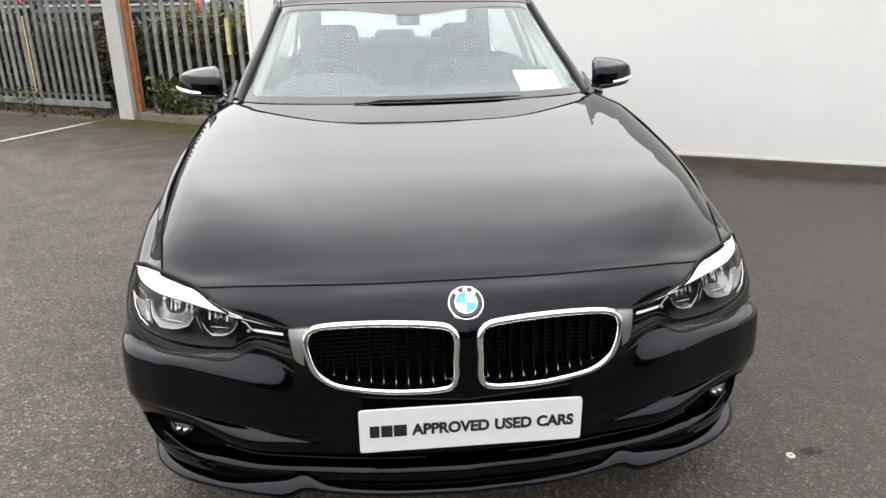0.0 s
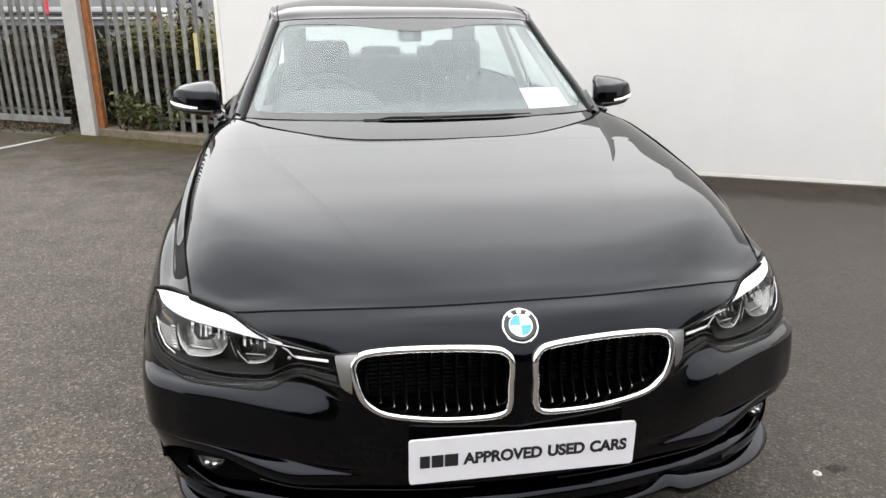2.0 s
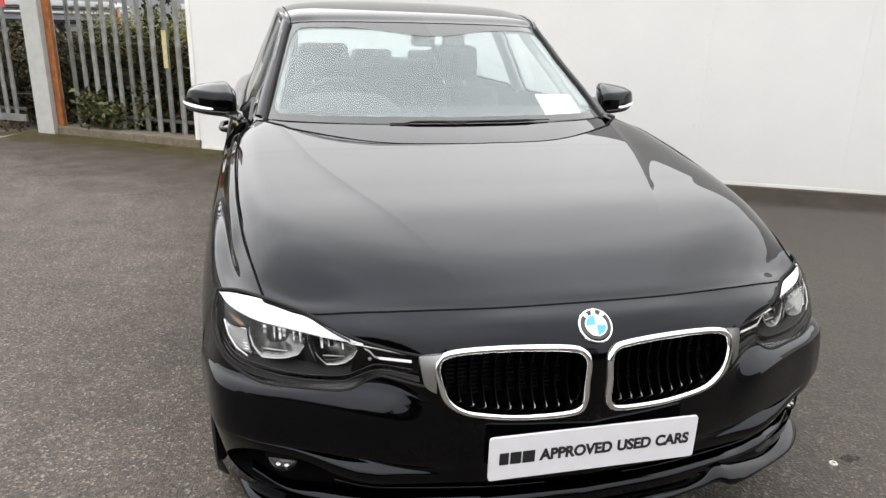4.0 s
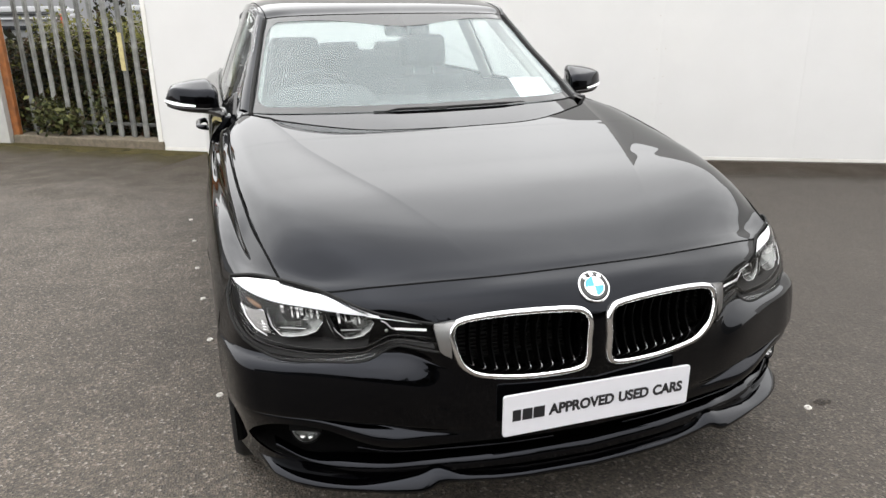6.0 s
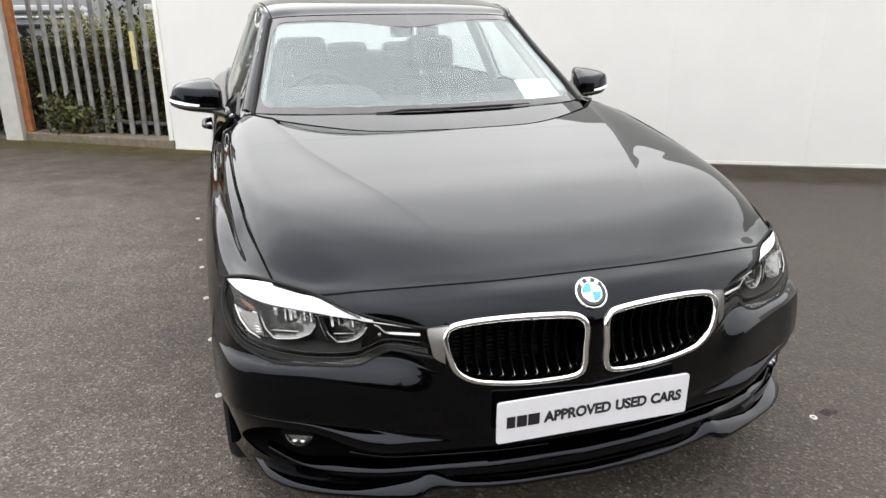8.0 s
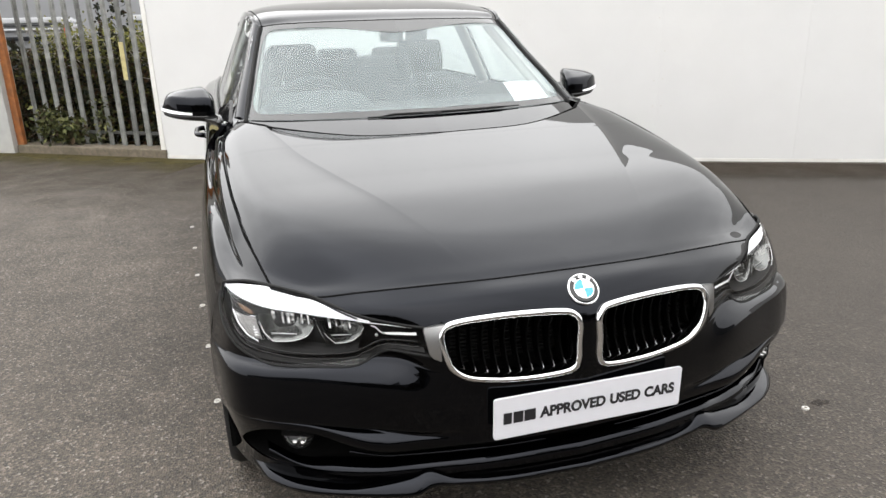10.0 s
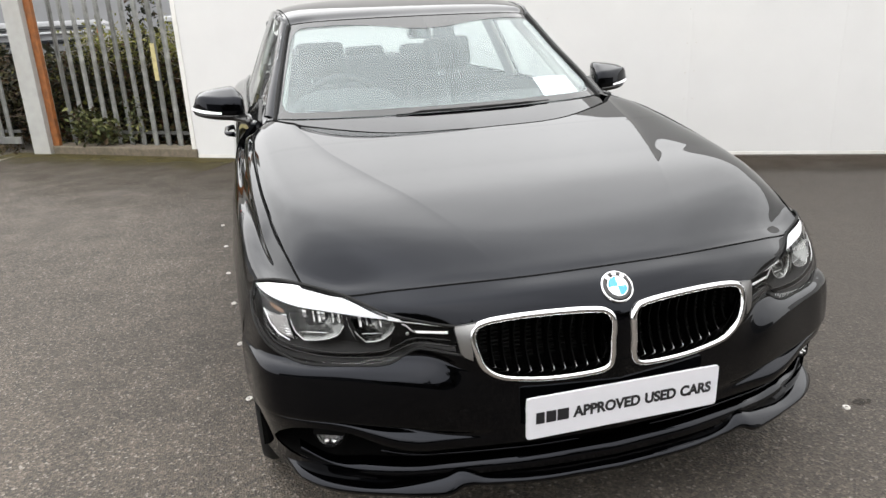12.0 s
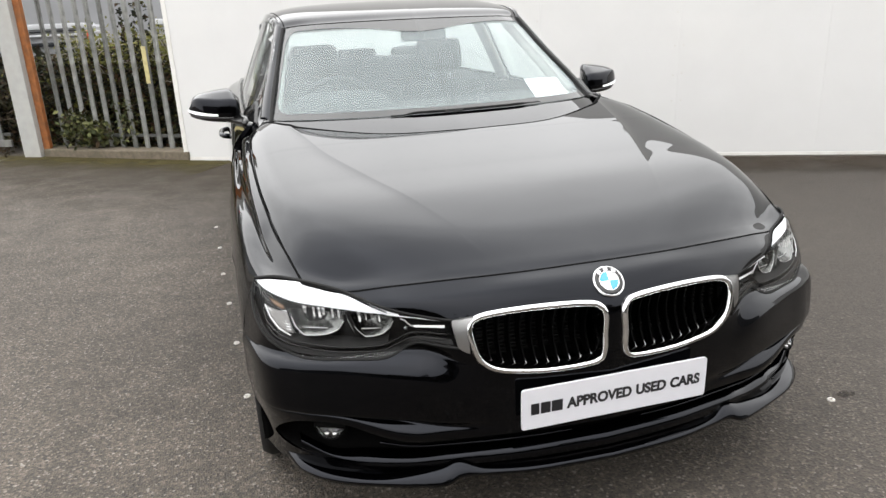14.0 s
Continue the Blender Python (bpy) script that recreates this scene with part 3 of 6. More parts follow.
fence_a, FM = fence_run(F0 + FB * 0.17 + FW * 0.10, FW, 11, 0.163, 0.095, 0.06, "grey galvanised palisade fence standing behind the concrete kerb")
GP = G0 + GW * 4.6
fence_b, GM = fence_run(GP, -GW, 33, 0.137, 0.10, 0.04, "grey galvanised palisade fence with a pale bottom rail")
part("bottom_rail", boxed((0.0, -0.04, 0.10), (4.6, -0.012, 0.18), 0.004, GM), GALV, fence_b, "grey bottom rail", smooth=False)
part("paint_mark", boxed((0.06 + 8 * 0.163 - 0.027, -0.004, 0.79), (0.06 + 8 * 0.163 + 0.027, 0.012, 1.17), 0.003, FM), YELLOW, fence_a, "band of yellow paint on one pale", smooth=False)
part("paint_mark", boxed((3.252, -0.006, 0.25), (3.268, 0.012, 1.2), 0.003, GM), YELLOW, fence_b, "yellow paint on a pale's edge", smooth=False)
for x, mm in ((3.33, GM), (4.50, GM)):
    tag = thing("red_marker", "red plastic marker strip hanging on the fence", "marker", group="red markers on the fence")
    part("strip", boxed((x - 0.020, -0.03, 1.36), (x + 0.020, -0.015, 1.75), 0.004, mm), RED, tag, smooth=False)

post = tagged(part("gate_post", plate_at((-3.215, 7.655), (-3.015, 7.53), (0.0, 0.2), -0.02, 3.0, 0.008), POSTGREY, smooth=False), "grey-white painted square post between two fence runs", "post")
board = tagged(part("timber_post", plate_at((-3.010, 7.565), (-2.925, 7.506), (0.03, 0.075), 0.094, 3.0, 0.006), TIMBER, smooth=False), "orange-stained timber upright standing on the kerb against the painted post", "post")


# ---- plants ----
def leaves(name, centre_of, count, size, mat, label, seed, parent=None):
    """A thicket of small folded leaves; centre_of gives the place of each."""
    rng = np.random.default_rng(seed)
    vs, fs = [], []
    for k in range(count):
        c = centre_of(rng)
        n = rng.normal(size=3) + np.array([0, -0.6, 0.8])
        n /= np.linalg.norm(n)
        t = np.cross(n, rng.normal(size=3))
        t /= np.linalg.norm(t)
        b = np.cross(n, t)
        s = size * rng.uniform(0.6, 1.35)
        i = len(vs)
        vs += [c - t * s, c - t * 0.2 * s + b * 0.55 * s + n * 0.18 * s, c + t * s, c - t * 0.2 * s - b * 0.55 * s + n * 0.18 * s, c + t * 0.3 * s]
        fs += [(i, i + 1, i + 4), (i + 1, i + 2, i + 4), (i + 2, i + 3, i + 4), (i + 3, i, i + 4)]
    me = bpy.data.meshes.new(name)
    me.from_pydata([tuple(v) for v in vs], [], fs)
    me.materials.append(mat)
    return part(name, me, None, parent, label, smooth=False)


def leaf_material(name, colours, rough=0.7):
    m = material(name, colours[0], rough, spec=0.2)
    n, l = m.node_tree.nodes, m.node_tree.links
    g = n.new("ShaderNodeNewGeometry")
    r = n.new("ShaderNodeValToRGB")
    r.color_ramp.elements[0].color = (*colours[0], 1)
    r.color_ramp.elements[1].color = (*colours[-1], 1)
    for k, c in enumerate(colours[1:-1]):
        r.color_ramp.elements.new((k + 1) / (len(colours) - 1)).color = (*c, 1)
    l.new(g.outputs["Random Per Island"], r.inputs[0])
    l.new(r.outputs[0], n["Principled BSDF"].inputs["Base Color"])
    return m


BRAMBLE = leaf_material("bramble_leaves", [(0.003, 0.005, 0.002), (0.008, 0.011, 0.004), (0.032, 0.034, 0.007), (0.048, 0.021, 0.008), (0.004, 0.006, 0.002), (0.12, 0.115, 0.025)])
DRYBRAMBLE = leaf_material("dry_bramble_leaves", [(0.005, 0.004, 0.003), (0.016, 0.014, 0.007), (0.055, 0.030, 0.014), (0.022, 0.025, 0.009), (0.008, 0.007, 0.004), (0.08, 0.075, 0.025)])
IVY = leaf_material("pale_bramble_leaves", [(0.008, 0.011, 0.004), (0.05, 0.06, 0.018), (0.14, 0.14, 0.055), (0.025, 0.03, 0.010), (0.05, 0.032, 0.016)])
LITTER = leaf_material("dead_leaves", [(0.03, 0.02, 0.012), (0.07, 0.045, 0.025), (0.03, 0.03, 0.012), (0.12, 0.085, 0.05)], 0.8)


def hedge_place(p, way, length, deep, top):
    back = np.array([-way.y, way.x, 0.0])
    if back[1] < 0:
        back = -back
    def f(rng):
        s, d = rng.uniform(0, length), rng.uniform(0.05, deep)
        crest = top * (0.86 + 0.22 * noise.noise(Vector((s * 1.7, p.x, 0)))) + 0.10 * d
        z = crest * rng.uniform(0.02, 1.0) ** 0.85
        clump = noise.noise(Vector((s * 5, d * 5, z * 5)))
        if clump < -0.12:
            z *= 0.8
        return np.array(p) + s * np.array(way) + d * back + np.array([0, 0, z])
    return f


def twigs(name, place, count, seed, parent, mat=TWIG, long=0.5):
    rng = np.random.default_rng(seed)
    bm = bmesh.new()
    for k in range(count):
        c = place(rng)
        c[2] *= 0.6
        d = np.array([rng.normal() * 0.5, rng.normal() * 0.3, rng.uniform(0.2, 1.0)])
        q = [c, c + d * long * 0.4 + rng.normal(size=3) * 0.03, c + d * long * 0.75 + np.array([rng.normal() * 0.1, 0, -0.08])]
        t = tube(q, [0.005, 0.004, 0.002], 4)
        me = bpy.data.meshes.new("t")
        t.to_mesh(me)
        t.free()
        bm.from_mesh(me)
        bpy.data.meshes.remove(me)
    return part(name, bm, mat, parent)


hedge_a = thing("bramble_hedge", "tangled bramble hedge of green and brown leaves behind the palings", "hedge", kind="stuff")
pl = hedge_place(F0 + FB * 0.26 - FW * 0.75, FW, 2.6, 1.1, 1.30)
leaves("foliage", pl, 24000, 0.027, BRAMBLE, "", 3, hedge_a)
twigs("stems", pl, 160, 4, hedge_a)
hedge_b = thing("bramble_hedge", "thin brown and green bramble hedge behind the long palings", "hedge", kind="stuff")
pl2 = hedge_place(GP + Vector((0.1, 0.18, 0)), -GW, 4.5, 1.0, 1.22)
leaves("foliage", pl2, 19000, 0.030, DRYBRAMBLE, "", 5, hedge_b)
twigs("stems", pl2, 260, 6, hedge_b)


def crown_place(rng):
    s, e = rng.uniform(0.0, 1.9), rng.uniform(0.1, 0.8)
    crest = 1.12 + 0.20 * noise.noise(Vector((s * 3.0, 7.3, 0)))
    return np.array(F0 + FB * (0.26 + e) + FW * s) + np.array([0, 0, crest - 0.05 + rng.normal() * 0.12])


# yellow-green leaves, their colour lightened for the light on the hedge's top
CROWNLEAF = leaf_material("lit_yellow_green_leaves", [(0.05, 0.055, 0.012), (0.13, 0.13, 0.03), (0.20, 0.19, 0.05), (0.07, 0.08, 0.02)])
leaves("crown_foliage", crown_place, 2600, 0.024, CROWNLEAF, "yellow-green top leaves, coloured lighter as the lit crest", 31, hedge_a)
PALETWIG = material("pale_bare_twig", (0.30, 0.27, 0.24), 0.9, noise_scale=20, vary=0.3)


def twig_top(rng):
    p = crown_place(rng)
    p[2] = p[2] / 0.6 * 0.92
    return p


twigs("bare_twigs", twig_top, 130, 32, hedge_a, PALETWIG, 0.30)
# near-black leaves: the shade deep inside the hedges, put into the leaf colour
SHADE = leaf_material("shaded_bramble", [(0.004, 0.005, 0.003), (0.010, 0.012, 0.005), (0.018, 0.012, 0.008)], 0.9)
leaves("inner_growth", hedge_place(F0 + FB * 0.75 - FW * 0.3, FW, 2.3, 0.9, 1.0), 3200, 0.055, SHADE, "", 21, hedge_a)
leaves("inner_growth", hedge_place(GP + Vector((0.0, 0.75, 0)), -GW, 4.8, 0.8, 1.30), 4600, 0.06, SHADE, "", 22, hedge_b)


def bush(rng):
    s = min(max(0.20 + 0.75 * rng.beta(1.6, 2.2), 0.22), 0.98)
    high = (0.50 - 0.30 * (s - 0.25)) * (0.75 + 0.55 * noise.noise(Vector((s * 9.0, 3.0, 0))))
    return np.array(F0 + FW * s + FB * (0.15 + 0.07 * rng.normal())) + np.array([0, 0, 0.11 + high * rng.uniform(0, 1) ** 0.8])


front_bush = thing("bramble_bush", "pale green leafy bramble pushing through the palings above the kerb", "bush", kind="stuff")
leaves("foliage", bush, 620, 0.036, IVY, "", 7, front_bush)
twigs("stems", bush, 18, 8, front_bush, long=0.25)


def creeper(rng):
    z = rng.uniform(0.15, 0.62)
    return np.array(F0 + FW * (1.05 + rng.normal() * 0.07 + 0.1 * z) + FB * (0.15 + rng.normal() * 0.02)) + np.array([0, 0, z])


vine = thing("creeper", "green creeper climbing the palings", "plant", kind="stuff")
leaves("foliage", creeper, 90, 0.030, IVY, "", 9, vine)


def sprig(rng):
    k = rng.integers(0, 3)
    z = rng.uniform(1.10, 1.62)
    return np.array(F0 + FW * (0.95 + 0.17 * k + rng.normal() * 0.025) + FB * 0.5) + np.array([0, 0, z])


sprigs = thing("bramble_sprig", "dark leafy bramble shoots standing above the hedge", "plant", kind="stuff")
leaves("foliage", sprig, 150, 0.030, BRAMBLE, "", 11, sprigs)


def litter_place(rng):
    s = rng.uniform(0, 4.5)
    return np.array(GP - GW * s + Vector((0, 0, 0))) + np.array([rng.normal() * 0.05, -abs(rng.normal()) * 0.16 + 0.05, rng.uniform(0.0, 0.09)])


litter = thing("leaf_litter", "brown leaf litter and twigs along the fence foot", "litter", kind="stuff")
leaves("litter", litter_place, 1500, 0.022, LITTER, "", 13, litter)


def creep_place(rng):
    k = rng.choice([0.9, 2.2, 3.0, 1.7])
    return np.array(GP - GW * (k + rng.normal() * 0.22)) + np.array([rng.normal() * 0.02, -0.05 + rng.normal() * 0.03, 0.1 + abs(rng.normal()) * 0.13])


weeds = thing("weeds", "green weeds growing over the fence rail", "weeds", kind="stuff")
leaves("foliage", creep_place, 420, 0.024, BRAMBLE, "", 14, weeds)


def moss_place(rng):
    s = rng.uniform(-0.35, 1.95)
    return np.array(F0 + FW * s - FB * abs(rng.normal()) * 0.07) + np.array([0, 0, 0.004 + rng.uniform(0, 0.006)])


moss = thing("moss", "dark moss and grit in front of the kerb", "moss", kind="stuff")
leaves("tufts", moss_place, 1600, 0.007, leaf_material("moss_tufts", [(0.022, 0.022, 0.010), (0.045, 0.045, 0.018), (0.05, 0.04, 0.025), (0.03, 0.026, 0.016)], 0.95), "", 15, moss)


def stain_sheet(name, p, way, out, length, wide, z, mat, label):
    """A thin film of dirt on the asphalt along an edge."""
    bm = bmesh.new()
    bmesh.ops.create_grid(bm, x_segments=int(length * 4), y_segments=6, size=0.5, matrix=Matrix.Translation((length / 2, wide / 2, 0)) @ Matrix.Diagonal((length, wide, 1, 1)))
    ob = part(name, bm, mat, None, smooth=False)
    w, o = Vector(way).normalized(), Vector(out).normalized()
    ob.matrix_world = Matrix(((w.x, o.x, 0, p[0]), (w.y, o.y, 0, p[1]), (0, 0, 1, z), (0, 0, 0, 1)))
    ob.visible_shadow = False
    return tagged(ob, label, "stain", kind="structure")


stain_sheet("ground_stain", F0 - FW * 0.6, FW, -FB, 3.1, 0.95, 0.011, MOSSSTAIN, "olive-brown moss film on the asphalt before the kerb")
stain_sheet("ground_stain", WALL0 + WALLWAY * 2.2, WALLWAY, Vector((WALLWAY.y, -WALLWAY.x, 0)), 9.0, 1.3, 0.013, DIRTSTAIN, "dark damp dirt along the wall's foot")


# ---- ground marks ----
def strip_mesh(points, width, z):
    bm = bmesh.new()
    rows = []
    for i, p in enumerate(points):
        d = Vector(points[min(i + 1, len(points) - 1)]) - Vector(points[max(i - 1, 0)])
        s = Vector((-d.y, d.x)).normalized() * width / 2 * random.uniform(0.86, 1.1)
        rows.append((bm.verts.new((p[0] - s.x, p[1] - s.y, z)), bm.verts.new((p[0] + s.x, p[1] + s.y, z))))
    for a, b in zip(rows, rows[1:]):
        bm.faces.new((a[0], a[1], b[1], b[0]))
    return bm


line_pts = [(-3.35 - 0.70 * k, 7.75 - 1.47 * k) for k in np.linspace(0, 2.4, 50)]
bay_line = tagged(part("bay_line", strip_mesh(line_pts, 0.062, 0.0085), LINEWHITE, smooth=False), "thin worn white bay line on the asphalt", "marking", kind="structure")
stain_sheet("ground_stain", Vector((-7.4, 9.9, 0)), Vector((6.05, -3.45, 0)), Vector((-0.495, -0.869, 0)), 10.0, 3.0, 0.007, GRIMESTAIN, "thin brown grime on the asphalt before the fence")
spot = bmesh.new()
rows = []
for a in np.linspace(0, 2 * math.pi, 28, endpoint=False):
    r = 0.022 * (1 + 0.45 * noise.noise(Vector((math.cos(a) * 1.6, math.sin(a) * 1.6, 4.0))))
    rows.append(spot.verts.new((r * 1.5 * math.cos(a), r * math.sin(a), 0)))
spot.faces.new(rows)
oil = tagged(part("ground_stain", spot, OILSTAIN, smooth=False), "small dark oil spot on the asphalt beside a stud", "stain", kind="structure")
oil.location = (1.115, 0.345, 0.0045)
oil.visible_shadow = False
WASHER = material("white_washer", (0.48, 0.46, 0.43), 0.6, noise_scale=90, vary=0.2)
stud_me = bpy.data.meshes.new("bay_stud")
b2 = lathe([(0.0085, 0.0), (0.0085, 0.003), (0.0135, 0.0036), (0.0165, 0.001), (0.0165, -0.004), (0.0085, -0.004)], 20, close=True)
bmesh.ops.recalc_face_normals(b2, faces=b2.faces)
b2.to_mesh(stud_me)
b2.free()
stud_me.materials.append(WASHER)
for x, y in [(-0.928, 1.104), (-0.959, 1.609), (-0.988, 2.109), (-1.019, 2.588), (-1.040, 3.116), (-1.068, 3.63), (1.046, 0.335)]:
    stud = tagged(new("bay_stud", stud_me), "small white ring-shaped bay stud set in the asphalt", "stud", group="bay studs")
    stud.location = (x, y, 0.003)
    stud.scale = (0.78, 0.78, 1.0)


# ---- vehicles beyond the fence ----
def far_vehicle(m, length, high, label, mat, bands, tail):
    ob = thing("parked_car", label, "car", group="vehicles beyond the fence")
    bm = bmesh.new()
    prof = [(0, 0.35), (0, 0.75), (0.01, 0.95), (0.05, high - 0.1), (0.15, high), (length - 1.4, high), (length - 0.9, 1.05), (length - 0.1, 0.85), (length, 0.6), (length, 0.35)]
    for y in (0.0, 1.75):
        bm.faces.new([bm.verts.new((x, y, z)) for x, z in prof])
    a, b = bm.faces[:]
    va, vb = list(a.verts), list(b.verts)
    for i in range(len(va)):
        j = (i + 1) % len(va)
        bm.faces.new((va[i], va[j], vb[j], vb[i]))
    bmesh.ops.recalc_face_normals(bm, faces=bm.faces)
    bmesh.ops.bevel(bm, geom=bm.edges[:], offset=0.04, segments=2, affect="EDGES")
    bm.transform(m)
    part("body", bm, mat, ob, smooth=False)
    part("bumper", boxed((-0.06, 0.05, 0.38), (0.12, 1.7, 0.52), 0.03, m), PLASTIC, ob)
    near = 1.75 if m.to_3x3()[1][1] < 0 else 0.0
    for nm, x0, z0, z1, bmat in bands:
        part(nm, boxed((x0, near - 0.03, z0), (length - 1.3, near + 0.03, z1), 0.008, m), bmat, ob)
    if tail:
        part("tail_lamp", boxed((-0.02, near - 0.06, tail[0]), (0.05, near + 0.04, tail[1]), 0.012, m), RED, ob, "red tail lamp")
    for x in (0.85, length - 0.85):
        w = part("wheel", lathe([(0.0, 0.1), (0.2, 0.12), (0.22, 0.1), (0.32, 0.08), (0.33, -0.08), (0.0, -0.08)], 24), RUBBER, ob)
        w.matrix_basis = m @ Matrix.Translation((x, 0.05, 0.33)) @ Matrix.Rotation(radians(90), 4, "X")
    return ob


far_vehicle(pose(-2.78, 12.5, 0.0, 0, 0, 180), 4.6, 1.475, "silver-grey car with white roof strips parked beyond the fence", VANGREY,
            [("roof_side", 0.06, 1.395, 1.47, VANWHITE), ("roof_rail", 0.06, 1.355, 1.375, VANDARK), ("window_trim", 0.10, 1.29, 1.32, VANWHITE), ("window", 0.12, 1.15, 1.21, VANDARK), ("side_strip", 0.2, 0.62, 0.70, PLASTIC)], (1.18, 1.36))
far_vehicle(pose(-2.10, 12.9, 0.0, 0, 0, 0), 4.4, 1.51, "grey car with a white roof edge parked beyond the fence", VANGREY,
            [("roof_side", 0.03, 1.41, 1.50, VANWHITE), ("window", 0.3, 1.16, 1.30, VANDARK)], None)
# the far side of the yard, behind the camera, and the roofs beyond the fence
yard_end = tagged(part("wall_yard_end", boxed((-40, -15.5, 0), (40, -15, 5.2)), BRICKDARK, smooth=False), "dark clad building closing the far end of the yard", "wall", kind="structure")


def tree_place(rng):
    """A place in an uneven row of shrubs and trees at the foot of that building."""
    x = rng.uniform(-14, 14)
    top = 4.9 + 4.2 * noise.noise(Vector((x * 0.35, 2.0, 7.0))) + 2.4 * noise.noise(Vector((x * 1.1, 5.0, 1.0)))
    return np.array([x, -13.6 + rng.normal() * 0.5, max(0.2, top) * rng.uniform(0.05, 1.0) ** 0.45])


shrubs = thing("shrub_row", "dark uneven row of shrubs across the yard", "shrubs", kind="stuff")
leaves("foliage", tree_place, 5200, 0.20, BRAMBLE, "", 31, shrubs)
far_roofs = tagged(part("wall_far", boxed((-60, 32, 0), (40, 33, 5.0)), GREYCLAD, smooth=False), "distant grey clad building beyond the fence", "wall", kind="structure")


# ---- the car: lines of its bodywork, from the middle outwards, x >= 0, nose at y = 0 ----
car = thing("saloon_car", "glossy black four-door saloon car parked on the asphalt", "car")

NOSE = [(0, .1165, .734), (.2, .124, .732), (.38, .151, .7275), (.52, .190, .717), (.64, .243, .702), (.727, .306, .718), (.785, .378, .712), (.838, .462, .690)]
BEND = [(0, .068, .7085), (.2, .080, .710), (.375, .104, .695), (.52, .148, .686), (.645, .220, .676), (.742, .292, .684), (.812, .370, .675), (.860, .468, .650)]
BROW = [(0, .024, .647), (.2, .048, .655), (.37, .072, .637), (.505, .132, .637), (.645, .204, .638), (.752, .276, .638), (.828, .358, .630), (.874, .472, .608)]
MIDL = [(0, .016, .582), (.2, .038, .582), (.365, .058, .579), (.495, .126, .597), (.645, .193, .596), (.760, .263, .592), (.836, .344, .585), (.882, .475, .566)]
SHELF = [(0, .016, .522), (.2, .034, .522), (.36, .060, .527), (.475, .118, .563), (.65, .190, .5445), (.765, .259, .5405), (.843, .339, .542), (.888, .476, .537)]
BELLY = [(0, .019, .460), (.2, .034, .460), (.37, .058, .460), (.490, .084, .505), (.66, .169, .517), (.775, .233, .517), (.853, .309, .515), (.893, .476, .512)]
FLANK = [(0, .019, .398), (.2, .034, .398), (.38, .066, .386), (.53, .102, .402), (.67, .160, .412), (.778, .220, .412), (.853, .299, .412), (.893, .476, .412)]
VALLEY = [(0, .022, .360), (.2, .036, .360), (.40, .078, .366), (.53, .117, .388), (.67, .176, .401), (.778, .236, .401), (.850, .312, .398), (.891, .476, .396)]
POCKET = [(0, .026, .325), (.2, .040, .325), (.40, .072, .345), (.53, .092, .352), (.67, .160, .386), (.778, .226, .388), (.846, .310, .376), (.886, .476, .360)]
CHIN = [(0, .028, .264), (.2, .040, .264), (.40, .086, .264), (.54, .138, .264), (.68, .198, .264), (.770, .262, .262), (.828, .345, .258), (.872, .476, .252)]
FOOT = [(0, .020, .225), (.2, .034, .225), (.40, .086, .222), (.54, .136, .218), (.68, .198, .212), (.766, .266, .206), (.822, .350, .202), (.868, .476, .200)]
LEDGE = [(x, y + (.0005 if x < .4 else .007), z + (.013 if x < .4 else .010)) for x, y, z in SHELF]
front = loft([NOSE, BEND, BROW, MIDL, LEDGE, SHELF, BELLY, FLANK, VALLEY, POCKET, CHIN, FOOT], 241, 221)


def on_front(x, z):
    """The place on the front skin at a width and height."""
    g = front[..., (0, 2)] - (x, z)
    k = np.argmin((g * g).sum(-1))
    j, i = np.unravel_index(k, g.shape[:2])
    j, i = min(max(j, 1), front.shape[0] - 2), min(max(i, 1), front.shape[1] - 2)
    du, dv = (front[j, i + 1] - front[j, i - 1]) / 2, (front[j + 1, i] - front[j - 1, i]) / 2
    w = np.linalg.lstsq(np.array([[du[0], dv[0]], [du[2], dv[2]]]), -g[j, i], rcond=None)[0]
    w = np.clip(w, -3, 3)
    p = front[j, i] + w[0] * du + w[1] * dv
    n = np.cross(du, dv)
    n /= np.linalg.norm(n)
    return Vector((x, p[1], z)), Vector(n if n[1] < 0 else -n)


# outlines, seen from the front: x, z
KIDNEY = rounded([(.022, .575), (.020, .625), (.034, .651), (.075, .661), (.19, .665), (.30, .660), (.352, .648), (.368, .622), (.362, .580), (.345, .540), (.308, .512), (.25, .499), (.17, .492), (.075, .494), (.035, .505), (.022, .532)], 8)
LAMP = np.vstack([even([(.372, .640), (.44, .648), (.522, .664), (.585, .682), (.64, .699)], 24),
                  even([(.64, .700), (.727, .715), (.785, .709), (.838, .685)], 24)[1:],
                  even([(.842, .676), (.852, .640), (.848, .600), (.826, .566), (.785, .543), (.74, .533), (.62, .538), (.560, .543), (.528, .554)], 40),
                  even([(.520, .557), (.490, .580), (.478, .586)], 8),
                  even([(.470, .586), (.420, .580), (.372, .574)], 12)])
half_low = [(.2, .333), (.33, .332), (.42, .330), (.50, .334), (.58, .350), (.66, .377), (.74, .381), (.786, .370), (.818, .345), (.832, .318), (.835, .286), (.79, .264), (.70, .252), (.60, .247), (.50, .246), (.40, .247), (.2, .247)]
INTAKE = rounded([(0, .333)] + half_low + [(0, .247)] + [(-x, z) for x, z in half_low[::-1]], 6)

LAMP = LAMP + (0, 0.007)
KIDNEY = KIDNEY + (0, 0.007)
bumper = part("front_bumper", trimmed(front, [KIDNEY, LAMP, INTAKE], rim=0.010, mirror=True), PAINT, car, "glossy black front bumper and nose")

